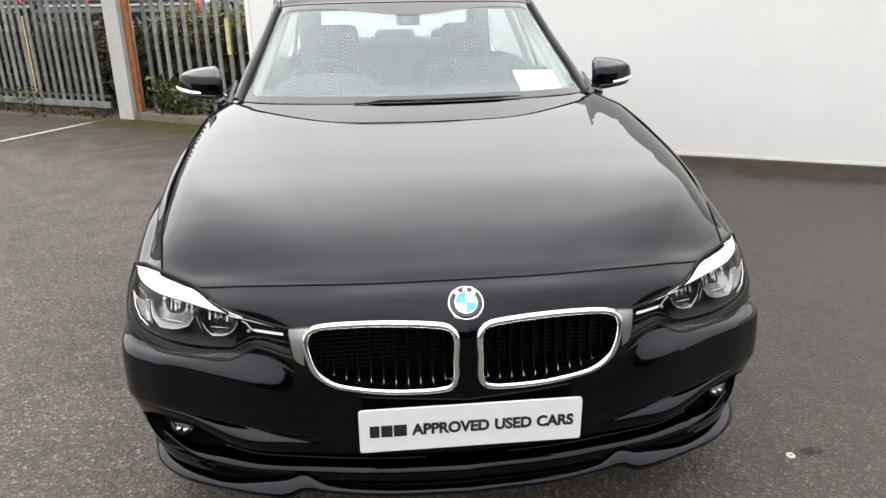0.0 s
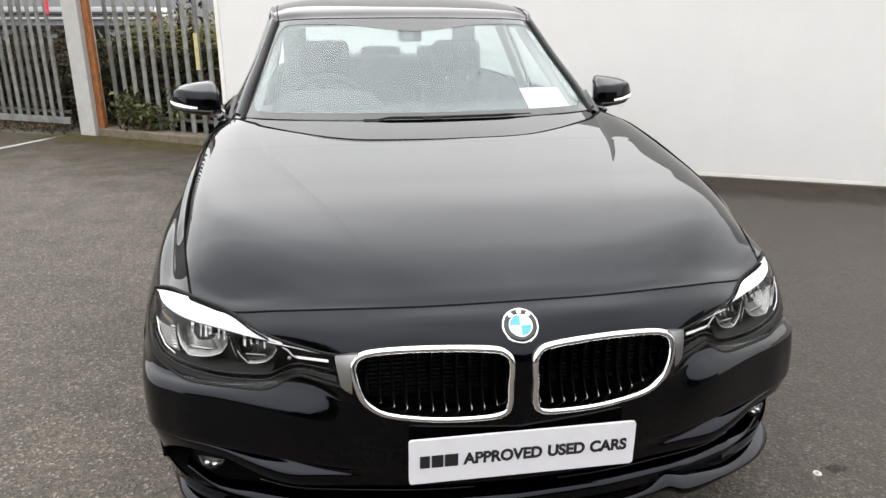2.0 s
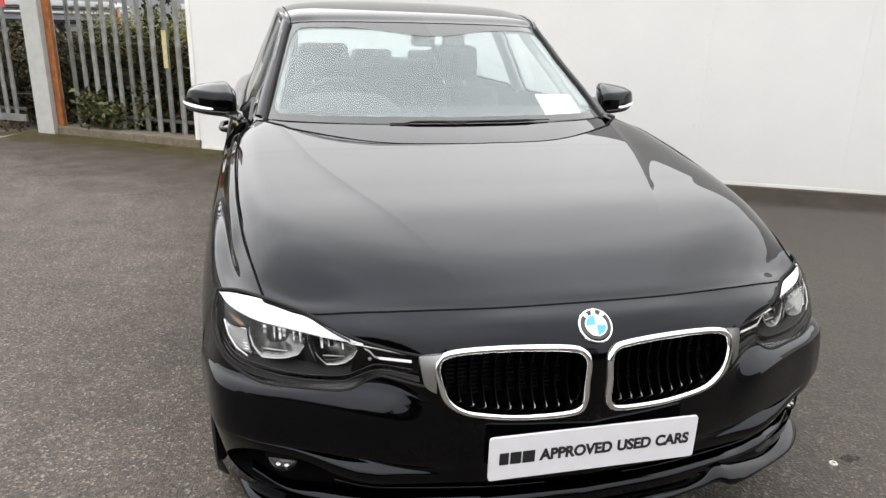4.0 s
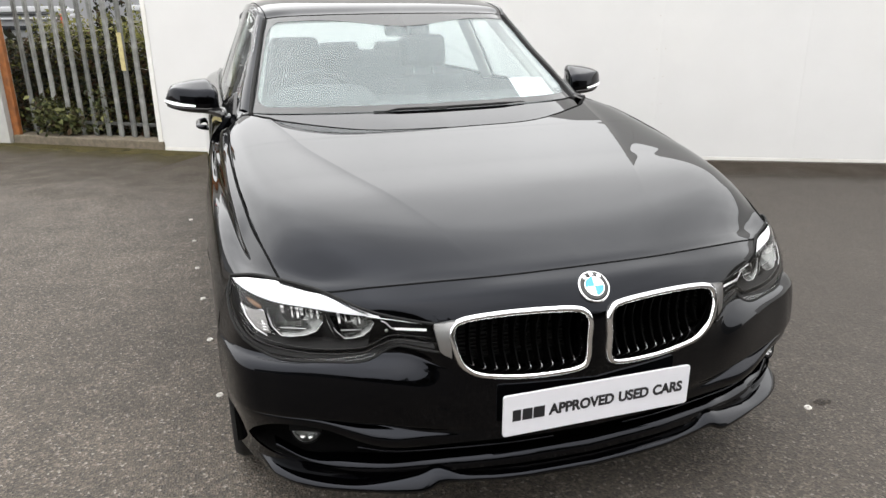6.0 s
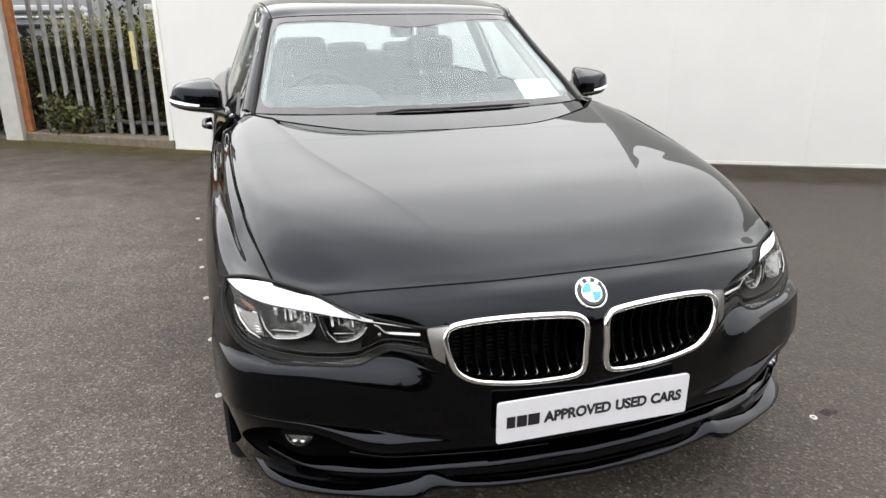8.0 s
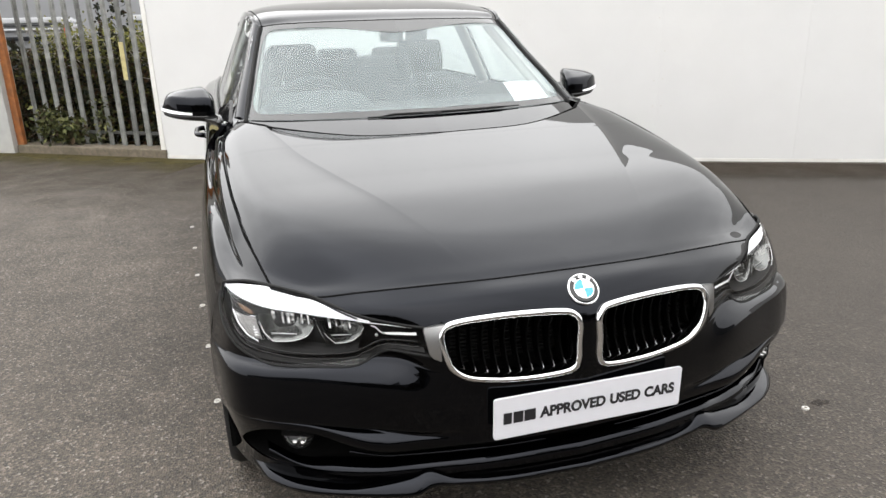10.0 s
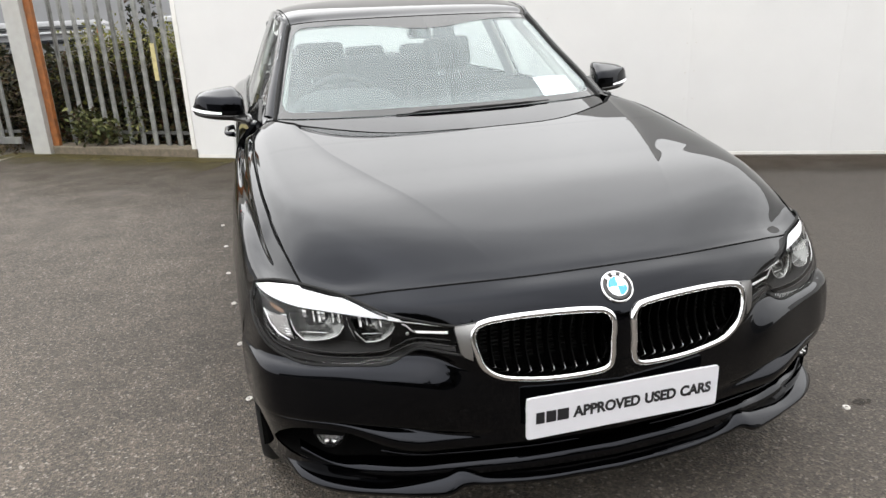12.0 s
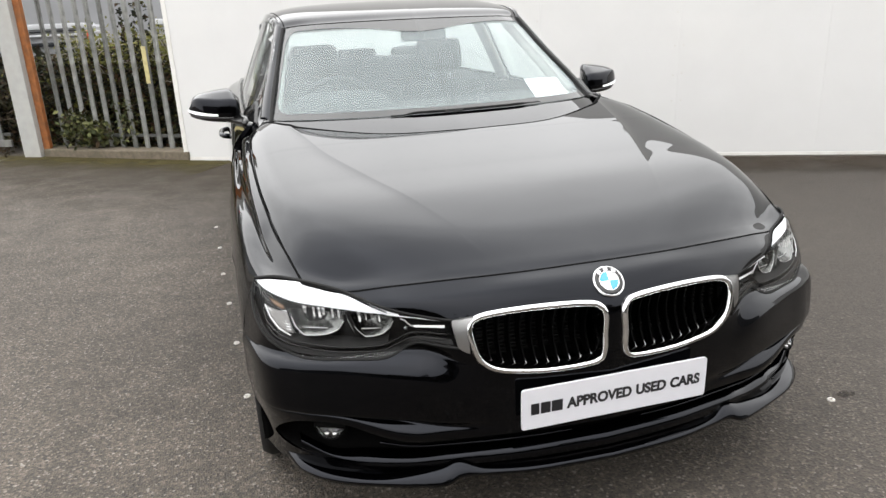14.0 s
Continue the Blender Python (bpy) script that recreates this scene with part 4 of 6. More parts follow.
# dark hollows behind the openings
def shell(poly, back, y0):
    """A dark tray behind an opening."""
    bm = bmesh.new()
    a = []
    for x, z in poly[::3]:
        p, n = on_front(abs(x), z)
        a.append((bm.verts.new((x, p.y + 0.010, z)), bm.verts.new((x, p.y + back, z))))
    for p, q in zip(a, a[1:] + a[:1]):
        bm.faces.new((p[0], q[0], q[1], p[1]))
    bm.faces.new([q for _, q in a])
    return bm


part("intake_tray", shell(INTAKE, 0.10, 0), DARK, car)

# ---- bonnet ----
nose_line = spline(NOSE[:6], 200)
# its middle line from nose to screen, its shut line beside the wing, and the edge of its raised middle
HOOD_MID = [(.125, .738), (.170, .7590), (.298, .8095), (.50, .857), (.72, .887), (.93, .9150), (1.045, .9314), (1.095, .9389)]
HOOD_SIDE = [(.721, .312, .719), (.732, .358, .737), (.750, .440, .766), (.770, .580, .805), (.789, .790, .848), (.796, 1.07, .896), (.788, 1.34, .940), (.736, 1.485, .971)]
HOOD_CREASE = [.215, .250, .310, .390, .475, .558, .602, .645]
HOOD = []
for (y0, z0), (xe, ye, ze), crease in zip(HOOD_MID, HOOD_SIDE, HOOD_CREASE):
    def across(x):
        """A place on this cross line of the bonnet; the first two lines follow the nose."""
        k = x / xe
        if y0 < .2:
            back, high = (.0045, .002) if y0 < .15 else (.048, .0245)
            high *= 1 - (0.0 if y0 < .15 else 0.27) * k**7
            return (x, np.interp(x, nose_line[:, 0], nose_line[:, 1]) + back, np.interp(x, nose_line[:, 0], nose_line[:, 2]) + high)
        return (x, y0 + (ye - y0) * (0.25 * k**2 + 0.75 * k**4), z0 + (ze - z0) * k**2.8)

    HOOD.append([across(x) for x in (0, crease * 0.5, crease - 0.060, crease, crease + 0.045, crease + (xe - crease) * 0.6, xe - 0.03, xe)])
hood = loft(HOOD, 141, 161)
# its front edge lies along the nose
lead = np.stack([np.interp(hood[0, :, 0], nose_line[:, 0], nose_line[:, k]) for k in (1, 2)], 1) + (.0045, .002) - hood[0, :, 1:]
for j in range(40):
    hood[j, :, 1:] += lead * (1 - j / 40) ** 2
# and so does the start of its roll
xs = hood[23, :, 0]
roll = np.stack([np.interp(xs, nose_line[:, 0], nose_line[:, 1]) + .048, np.interp(xs, nose_line[:, 0], nose_line[:, 2]) + .0245 * (1 - .27 * (xs / xs[-1]) ** 7)], 1) - hood[23, :, 1:]
for j in range(1, 46):
    w = 1 - abs(j - 23) / 23
    hood[j, :, 1:] += roll * w * w * (3 - 2 * w)
# behind the nose it is flat across, rolls off towards the wings, and steps down softly beside its raised middle
mid_line = spline(HOOD_MID + [(1.30, .9682), (1.50, .995)], 300)
side_line_fine = hood[:, -1].copy()
for j, row in enumerate(hood):
    level = np.interp(row[:, 1], mid_line[:, 0], mid_line[:, 1])
    fall = np.interp(row[:, 1], side_line_fine[:, 1], np.interp(side_line_fine[:, 1], mid_line[:, 0], mid_line[:, 1]) - side_line_fine[:, 2])
    share = np.clip(row[:, 0] / np.interp(row[:, 1], side_line_fine[:, 1], side_line_fine[:, 0]), 0, 1)
    flat = np.clip((row[:, 1] - .16) / .62, 0, 1)
    power = 3.6 + 16.0 * flat * flat * (3 - 2 * flat)
    far = min(max(j / 160 - .12, 0.0) / .60, 1.0)
    drop = .0040 * far * far * (3 - 2 * far)
    past = np.clip(row[:, 0] - row[60, 0], 0, None)
    step = drop * (1 - np.exp(-past**2 / (past + 0.003) / 0.0175))
    shape = level - (fall - drop) * share**power
    blend = np.clip((j - 18) / 34, 0, 1)
    row[:, 2] += (shape - row[:, 2]) * blend * blend * (3 - 2 * blend) - step
hb = both(net(hood))
fold(hb, 0.018, (0, 0, -1))
pair("shut_gap", tube([tuple(p) for p in spline([(x, y + .002, z - .0005) for x, y, z in NOSE[:6]], 60)], 0.0028, 6), DARK, car, "dark gap at the bonnet's front edge")
wide = np.interp(hood[-1][::4, 0], (0, .30, .50, .64, .74), (.0022, .0022, .006, .010, .004))
pair("shut_gap", tube([(p[0], p[1] + .002 + w * .6, p[2] - (w - .0022) * .7) for p, w in zip(hood[-1][::4], wide)], wide, 8), DARK, car, "dark gap behind the bonnet")
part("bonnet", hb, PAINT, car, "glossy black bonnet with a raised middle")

# ---- flanks: wing, doors and rear quarter, as lines from front to back ----
SHUT = [(.727, .310, .717), (.739, .362, .736), (.754, .435, .761), (.773, .545, .787), (.785, .656, .821), (.796, .805, .850), (.803, 1.0, .884), (.804, 1.13, .906), (.800, 1.24, .924), (.792, 1.36, .942), (.740, 1.49, .966), (.722, 1.575, .978)]
CREASE = [(.757, .343, .716), (.768, .395, .722), (.779, .450, .733), (.796, .545, .757), (.806, .630, .793), (.814, .745, .822), (.820, .896, .852), (.824, 1.08, .878), (.825, 1.25, .898), (.822, 1.45, .914), (.818, 1.55, .892), (.812, 1.63, .905)]
STEP = [(.790, .386, .7095), (.795, .430, .713), (.799, .478, .720), (.808, .560, .737), (.816, .645, .760), (.824, .755, .783), (.833, .90, .799), (.840, 1.09, .814), (.844, 1.26, .826), (.843, 1.45, .846), (.840, 1.56, .864), (.839, 1.612, .872)]
SHOULDER = [(.838, .463, .690), (.842, .50, .698), (.848, .545, .707), (.856, .615, .721), (.864, .71, .738), (.870, .82, .751), (.875, .98, .762), (.877, 1.12, .772), (.876, 1.27, .788), (.870, 1.46, .815), (.865, 1.57, .836), (.863, 1.612, .844)]
HIP = [(.884, .476, .566), (.886, .505, .582), (.889, .55, .596), (.894, .62, .610), (.899, .71, .621), (.902, .82, .631), (.903, .98, .642), (.903, 1.12, .649), (.904, 1.27, .655), (.897, 1.46, .664), (.892, 1.57, .668), (.890, 1.612, .67)]
WAIST = [(.887, .476, .402), (.888, .505, .41), (.890, .55, .42), (.894, .62, .43), (.898, .71, .437), (.900, .82, .44), (.900, .98, .44), (.898, 1.12, .44), (.898, 1.27, .44), (.893, 1.46, .44), (.891, 1.57, .44), (.890, 1.612, .44)]
SILL = [(x - .018, y, .20) for x, y, z in WAIST]
pair("shut_gap", tube([tuple(p) for p in spline([(x - .003, y, z + .001) for x, y, z in SHUT[:11]], 80)], 0.0034, 6), DARK, car, "dark gap beside the bonnet")
wing = loft([SHUT, CREASE, STEP, SHOULDER, HIP, WAIST, SILL], 141, 101)
AXLE = (0.775, 0.315)
ARCH = np.array([(AXLE[0] + 0.345 * math.cos(a), AXLE[1] + 0.345 * math.sin(a)) for a in np.linspace(0, 2 * math.pi, 80, endpoint=False)])
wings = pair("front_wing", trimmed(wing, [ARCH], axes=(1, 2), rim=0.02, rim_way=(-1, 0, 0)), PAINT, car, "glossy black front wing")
AXLE_R = (3.585, 0.315)
ARCH_R = ARCH + np.array(AXLE_R) - np.array(AXLE)


def side_line(ys, xz):
    return [(x, y, z) for y, (x, z) in zip(ys, xz)]


YS = [1.605, 2.2, 2.8, 3.4, 3.9, 4.35, 4.6]
BELT = side_line(YS, [(.795, .952), (.800, .962), (.798, .967), (.788, .970), (.760, .970), (.69, .965), (.58, .95)])
SHO2 = side_line(YS, [(.862, .858), (.868, .875), (.872, .892), (.880, .905), (.868, .912), (.80, .91), (.66, .90)])
HIP2 = side_line(YS, [(.890, .67), (.892, .68), (.895, .69), (.905, .70), (.895, .70), (.83, .70), (.68, .70)])
WAI2 = side_line(YS, [(.890, .44), (.890, .44), (.892, .44), (.905, .44), (.90, .44), (.84, .44), (.69, .44)])
SIL2 = side_line(YS, [(.875, .20), (.872, .20), (.872, .20), (.885, .20), (.88, .22), (.82, .24), (.67, .25)])
side = loft([BELT, SHO2, HIP2, WAI2, SIL2], 161, 61)
ncol = [0, 62, 108, 160]
doors = []
for k, nm in enumerate(("front_door", "rear_door", "rear_quarter")):
    g = side[:, ncol[k]:ncol[k + 1] + 1].copy()
    g[:, 0, 1] += 0.002
    g[:, -1, 1] -= 0.002
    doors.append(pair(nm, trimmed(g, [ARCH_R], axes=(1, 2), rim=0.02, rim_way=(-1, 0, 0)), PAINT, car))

# ---- greenhouse ----
WS = [
    [(0, 1.335, .973), (.25, 1.35, .974), (.48, 1.405, .974), (.62, 1.475, .972), (.702, 1.545, .970)],
    [(0, 1.50, 1.082), (.24, 1.515, 1.082), (.46, 1.565, 1.079), (.59, 1.632, 1.074), (.668, 1.70, 1.066)],
    [(0, 1.68, 1.208), (.23, 1.695, 1.206), (.43, 1.745, 1.200), (.55, 1.815, 1.190), (.625, 1.885, 1.178)],
    [(0, 1.875, 1.330), (.21, 1.89, 1.329), (.40, 1.94, 1.326), (.51, 2.01, 1.321), (.575, 2.075, 1.312)],
]
screen = loft(WS, 61, 61)
ws = part("windscreen", both(net(screen)), WINDSCREEN, car, "clear windscreen reflecting the grey sky")
outward(ws, (0, 3, 0.5))
# dark printed border on the glass's inside


def border_mesh():
    """The black edge of the screen: wide below and at the mirror, with round corners."""
    bm = bmesh.new()
    n = 240
    vs = {}
    fine = loft(WS, 241, 241)
    fine[..., 1] -= 0.0015
    fine[..., 2] += 0.0020
    for j in range(n):
        for i in range(n):
            u, v = (i + 0.5) / n, (j + 0.5) / n
            half = 0.705 - 0.13 * v
            x, y = u * half, v * 0.66
            du, dv, dt = half - x, y, 0.66 - y
            a, b, c = 0.046, 0.044, 0.032
            r = 0.10
            lo, to = dv - b, dt - c
            s = du - a
            inn = s > 0 and lo > 0 and to > 0
            if inn and s < r and lo < r:
                inn = (r - s) ** 2 + (r - lo) ** 2 < r * r
            if inn and s < r and to < r:
                inn = (r - s) ** 2 + (r - to) ** 2 < r * r
            # shade at the mirror foot
            if dt < 0.030 + 0.060 * math.exp(-((x / 0.16) ** 2)):
                inn = False
            if not inn:
                q = []
                for k in ((j, i), (j, i + 1), (j + 1, i + 1), (j + 1, i)):
                    if k not in vs:
                        vs[k] = bm.verts.new(fine[k])
                    q.append(vs[k])
                bm.faces.new(q)
    return both(bm)


part("screen_border", border_mesh(), FRIT, car, "black printed border of the windscreen")

# cowl between bonnet and screen
COWL = [
    [(0, 1.085, .910), (.22, 1.10, .911), (.44, 1.17, .915), (.60, 1.28, .921), (.70, 1.40, .928)],
    [(0, 1.212, .942), (.235, 1.228, .943), (.46, 1.29, .944), (.61, 1.38, .946), (.704, 1.475, .949)],
    [(0, 1.34, .973), (.25, 1.355, .974), (.48, 1.41, .974), (.62, 1.48, .972), (.708, 1.55, .970)],
]
part("cowl", both(net(loft(COWL, 61, 31))), PAINT, car, "black cowl panel below the windscreen")

# roof with its front edge, pillars and rear
ROOF = [
    [(0, 1.880, 1.336), (.21, 1.895, 1.335), (.40, 1.945, 1.332), (.51, 2.015, 1.327), (.583, 2.082, 1.318)],
    [(0, 2.02, 1.381), (.21, 2.03, 1.380), (.40, 2.07, 1.376), (.52, 2.12, 1.368), (.590, 2.17, 1.355)],
    [(0, 2.45, 1.428), (.22, 2.45, 1.426), (.41, 2.46, 1.419), (.53, 2.47, 1.406), (.602, 2.48, 1.385)],
    [(0, 3.0, 1.424), (.22, 3.0, 1.422), (.41, 3.0, 1.414), (.52, 3.0, 1.400), (.592, 3.0, 1.378)],
    [(0, 3.48, 1.372), (.21, 3.47, 1.370), (.39, 3.45, 1.362), (.50, 3.43, 1.350), (.565, 3.42, 1.334)],
]
rb = both(net(loft(ROOF, 61, 61)))
fold(rb, 0.012, (0, 0, -1))
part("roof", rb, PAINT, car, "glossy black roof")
pair("roof_joint", tube([tuple(p + (0, 0, .0005)) for p in loft(ROOF, 61, 61)[:, 57]], 0.0022, 6), DARK, car, "dark joint along the roof's side")
REAR = [
    [(0, 3.50, 1.362), (.21, 3.49, 1.360), (.39, 3.47, 1.352), (.50, 3.45, 1.340), (.56, 3.44, 1.326)],
    [(0, 3.80, 1.225), (.22, 3.79, 1.223), (.42, 3.76, 1.215), (.54, 3.73, 1.205), (.61, 3.70, 1.195)],
    [(0, 4.10, 1.070), (.23, 4.09, 1.068), (.45, 4.05, 1.062), (.58, 4.0, 1.055), (.66, 3.95, 1.05)],
]
rg = part("rear_window", both(net(loft(REAR, 31, 31))), SIDEGLASS, car, "tinted rear window")
outward(rg, (0, 2.5, 0.5))
BOOT = [
    [(0, 4.09, 1.062), (.3, 4.08, 1.060), (.50, 4.02, 1.052), (.64, 3.96, 1.035), (.73, 3.95, .978)],
    [(0, 4.35, 1.055), (.3, 4.34, 1.052), (.48, 4.32, 1.045), (.60, 4.30, 1.015), (.68, 4.33, .968)],
    [(0, 4.56, 1.050), (.3, 4.55, 1.045), (.46, 4.53, 1.035), (.55, 4.51, .99), (.58, 4.56, .955)],
    [(0, 4.62, .85), (.3, 4.61, .85), (.48, 4.60, .85), (.58, 4.59, .85), (.66, 4.58, .85)],
    [(0, 4.63, .30), (.3, 4.62, .30), (.48, 4.61, .30), (.58, 4.60, .30), (.67, 4.59, .30)],
]
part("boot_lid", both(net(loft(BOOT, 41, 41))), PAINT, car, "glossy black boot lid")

# side glass
TOPL = side_line([1.60, 2.08, 2.5, 3.0, 3.42, 3.85], [(.735, .962), (.604, 1.312), (.622, 1.375), (.612, 1.368), (.585, 1.322), (.64, 1.16)])
BOTL = side_line([1.62, 2.10, 2.5, 3.0, 3.42, 3.95], [(.790, .954), (.795, .961), (.795, .965), (.790, .969), (.780, .971), (.750, .973)])
sg = pair("side_window", net(loft([TOPL, BOTL], 81, 17)), SIDEGLASS, car, "tinted side glass")
for o in sg:
    outward(o, (0, 2.6, 0.9))


AP = even([(.712, 1.52, .955), (.690, 1.66, 1.045), (.655, 1.83, 1.155), (.618, 1.98, 1.255), (.596, 2.085, 1.322), (.600, 2.16, 1.350)], 40)
PIL = [[(.706, 1.550, .973), (.672, 1.704, 1.071), (.629, 1.889, 1.184), (.579, 2.080, 1.319)],
       [(.722, 1.566, .983), (.688, 1.722, 1.083), (.644, 1.907, 1.197), (.592, 2.096, 1.332)],
       [(.738, 1.590, .980), (.703, 1.748, 1.079), (.657, 1.933, 1.192), (.605, 2.122, 1.331)],
       [(.744, 1.615, .966), (.710, 1.775, 1.064), (.664, 1.960, 1.177), (.612, 2.148, 1.318)]]
pb = net(loft(PIL, 41, 17))
fold(pb, 0.012, (-0.6, 0.6, -0.5))
pair("front_pillar", pb, PAINT, car, "black windscreen pillar")
SEAL = even([(.703, 1.525, .962), (.672, 1.675, 1.062), (.630, 1.865, 1.172), (.595, 2.005, 1.268), (.576, 2.068, 1.316)], 40)
pair("screen_seal", tube(SEAL, 0.008, 6), RUBBER, car)
RAIL = [[(.579, 2.080, 1.319), (.588, 2.17, 1.355), (.600, 2.48, 1.386), (.591, 3.0, 1.379), (.565, 3.42, 1.335), (.62, 3.80, 1.19)],
        [(.597, 2.105, 1.333), (.604, 2.19, 1.362), (.616, 2.48, 1.386), (.608, 3.0, 1.378), (.583, 3.43, 1.334), (.64, 3.81, 1.185)],
        [(.612, 2.148, 1.318), (.620, 2.24, 1.345), (.630, 2.50, 1.364), (.622, 3.0, 1.356), (.598, 3.43, 1.312), (.655, 3.82, 1.165)]]
rlb = net(loft(RAIL, 61, 13))
fold(rlb, 0.012, (-0.6, 0, -0.8))
pair("roof_rail", rlb, PAINT, car, "black side rail of the roof")
BP = even([(.780, 2.72, .97), (.705, 2.74, 1.15), (.612, 2.77, 1.36)], 12)
pair("middle_pillar", tube(BP, 0.036, 10, flat=(0.35, (0, 1, 0))), GLOSSBLACK, car, "black middle pillar")
pair("middle_pillar_trim", tube(BP + np.array([-0.035, 0, 0]), 0.080, 10, flat=(0.25, (0, 1, 0))), LINING, car, "pale grey pillar trim")
CP = even([(.70, 3.90, .98), (.65, 3.72, 1.16), (.60, 3.48, 1.33)], 14)
pair("rear_pillar", tube(CP, [0.035] * 6 + [0.035] * 4 + [0.03] * 4, 10, flat=(0.35, (0, 1, 0))), PAINT, car)
pair("belt_strip", tube(even([(.802, 1.62, .957), (.804, 2.2, .966), (.800, 2.8, .970), (.790, 3.4, .973), (.760, 3.95, .975)], 40), 0.010, 8), GLOSSBLACK, car, "black strip along the window line")

FOOTP = [[(.734, 1.48, .962), (.720, 1.56, .978), (.706, 1.64, 1.024)], [(.772, 1.53, .938), (.758, 1.61, .964), (.735, 1.69, 1.012)], [(.812, 1.58, .905), (.800, 1.66, .93), (.772, 1.73, .965)]]
pair("pillar_foot", net(loft(FOOTP, 17, 17)), PAINT, car, "black foot of the windscreen pillar")

# floor pan, so that no light comes from below
part("underbody", boxed((-.72, .42, .17), (.72, 4.5, .24), 0.02), DARK, car)
part("bulkhead", boxed((-.70, 1.18, .24), (.70, 1.24, .90), 0.02), DARK, car)
part("boot_floor", boxed((-.60, 3.75, .24), (.60, 4.5, .9), 0.02), DARK, car)
# ---- wheels ----
def wheel(x, y, name):
    w = new(name)
    w.parent = car
    turn = Matrix.Translation((x, y, 0.315)) @ Matrix.Rotation(radians(90 if x > 0 else -90), 4, "Y")
    part("tyre", lathe([(.205, -.09), (.24, -.105), (.30, -.108), (.315, -.085), (.316, 0), (.315, .085), (.30, .108), (.24, .105), (.205, .09)], 48, turn), RUBBER, w)
    bm = lathe([(.05, .04), (.07, .055), (.075, .03), (.19, .05), (.205, .095), (.215, .098), (.215, -.09), (.0, -.08)], 48, turn)
    part("rim", bm, ALLOY, w)
    for k in range(10):
        a = k * math.pi / 5
        part("spoke", boxed((.05, -.016, .045), (.20, .016, .085), .006, turn @ Matrix.Rotation(a, 4, "Z")), ALLOY, w)
    return w


for x in (-.775, .775):
    wheel(x, AXLE[0], "front_wheel")
    wheel(x, AXLE_R[0], "rear_wheel")
pair("arch_liner", net(np.array([[(xx, AXLE[0] + .35 * math.cos(a), AXLE[1] + .35 * math.sin(a)) for xx in (.60, .87)] for a in np.linspace(-0.3, math.pi + .3, 24)])), DARK, car)


# ---- front details ----
def outline_sweep(poly, section, inward=True):
    """A frame that follows an outline on the front skin; section: (in from the outline, out of the skin)."""
    bm = bmesh.new()
    n = len(poly)
    centre = poly.mean(0)
    rings = []
    for k in range(n):
        d = poly[(k + 1) % n] - poly[k - 1]
        d /= np.linalg.norm(d)
        side_way = np.array([-d[1], d[0]])
        if side_way @ (centre - poly[k]) < 0:
            side_way = -side_way
        p, nrm = on_front(poly[k][0], poly[k][1])
        ring = []
        for a, o in section:
            q, n2 = on_front(*(poly[k] + side_way * a))
            ring.append(bm.verts.new(q + n2 * o if o > -0.015 else q + Vector((0, -o, 0))))
        rings.append(ring)
    for a, b in zip(rings, rings[1:] + rings[:1]):
        for i in range(len(section) - 1):
            bm.faces.new((a[i], a[i + 1], b[i + 1], b[i]))
    return bm


def twin(name, label=""):
    """Two empties, one for each side of the car, that hold the pieces of a double part."""
    made = []
    for _ in range(2):
        o = new(name)
        o.parent = car
        if label:
            o["label"] = label
        made.append(o)
    return tuple(made)


# kidney grilles
kid = twin("kidney_grille", "chrome-rimmed black kidney grille with upright slats")
pair("surround", outline_sweep(KIDNEY, [(-0.003, -0.004), (-0.001, 0.006), (0.002, 0.010), (0.009, 0.011), (0.0125, 0.007), (0.014, -0.002), (0.014, -0.03)]), CHROME, kid, "chrome surround")


def span(poly, x):
    """The lowest and highest z of an outline at a width."""
    zs = []
    for (x0, z0), (x1, z1) in zip(poly, np.roll(poly, -1, 0)):
        if (x0 > x) != (x1 > x):
            zs.append(z0 + (z1 - z0) * (x - x0) / (x1 - x0))
    return min(zs), max(zs)


for k in range(11):
    x = 0.050 + 0.0284 * k
    lo, hi = span(KIDNEY, x)
    zz = np.linspace(lo + 0.010, hi - 0.010, 9)
    bm = bmesh.new()
    rows = []
    for j, z in enumerate(zz):
        f = (z - lo) / (hi - lo)
        p, _ = on_front(x, z)
        y = p.y + 0.006 + 0.050 * math.sin(math.pi * f) ** 0.7
        rows.append([bm.verts.new((x + dx, y + dy, z)) for dx, dy in ((-0.0014, 0.0), (0.0014, 0.0), (0.003, 0.012), (0.003, 0.035), (-0.003, 0.035), (-0.003, 0.012))])
    for a, b in zip(rows, rows[1:]):
        for i in range(6):
            bm.faces.new((a[i], a[(i + 1) % 6], b[(i + 1) % 6], b[i]))
    bm.faces.new(rows[0])
    bm.faces.new(rows[-1])
    pair("slat", bm, SLATBLACK, kid, smooth=False)
    tip = []
    for f in (0.06, 0.075, 0.10, 0.15):
        z = lo + f * (hi - lo)
        tip.append((x, on_front(x, z)[0].y + 0.003 + 0.050 * math.sin(math.pi * f) ** 0.7, z))
    pair("slat_tip", tube(tip, [0.0013, 0.0012, 0.0010, 0.0005], 6), FACET, kid)
for k in range(13):
    z = 0.520 + 0.011 * k
    pair("louvre", boxed((0.03, 0.125, z), (0.36, 0.14, z + 0.006), 0.0015), LOUVRE, kid, smooth=False)
pair("backing", boxed((0.01, 0.15, 0.47), (0.40, 0.16, 0.69), 0.004), DARK, kid)
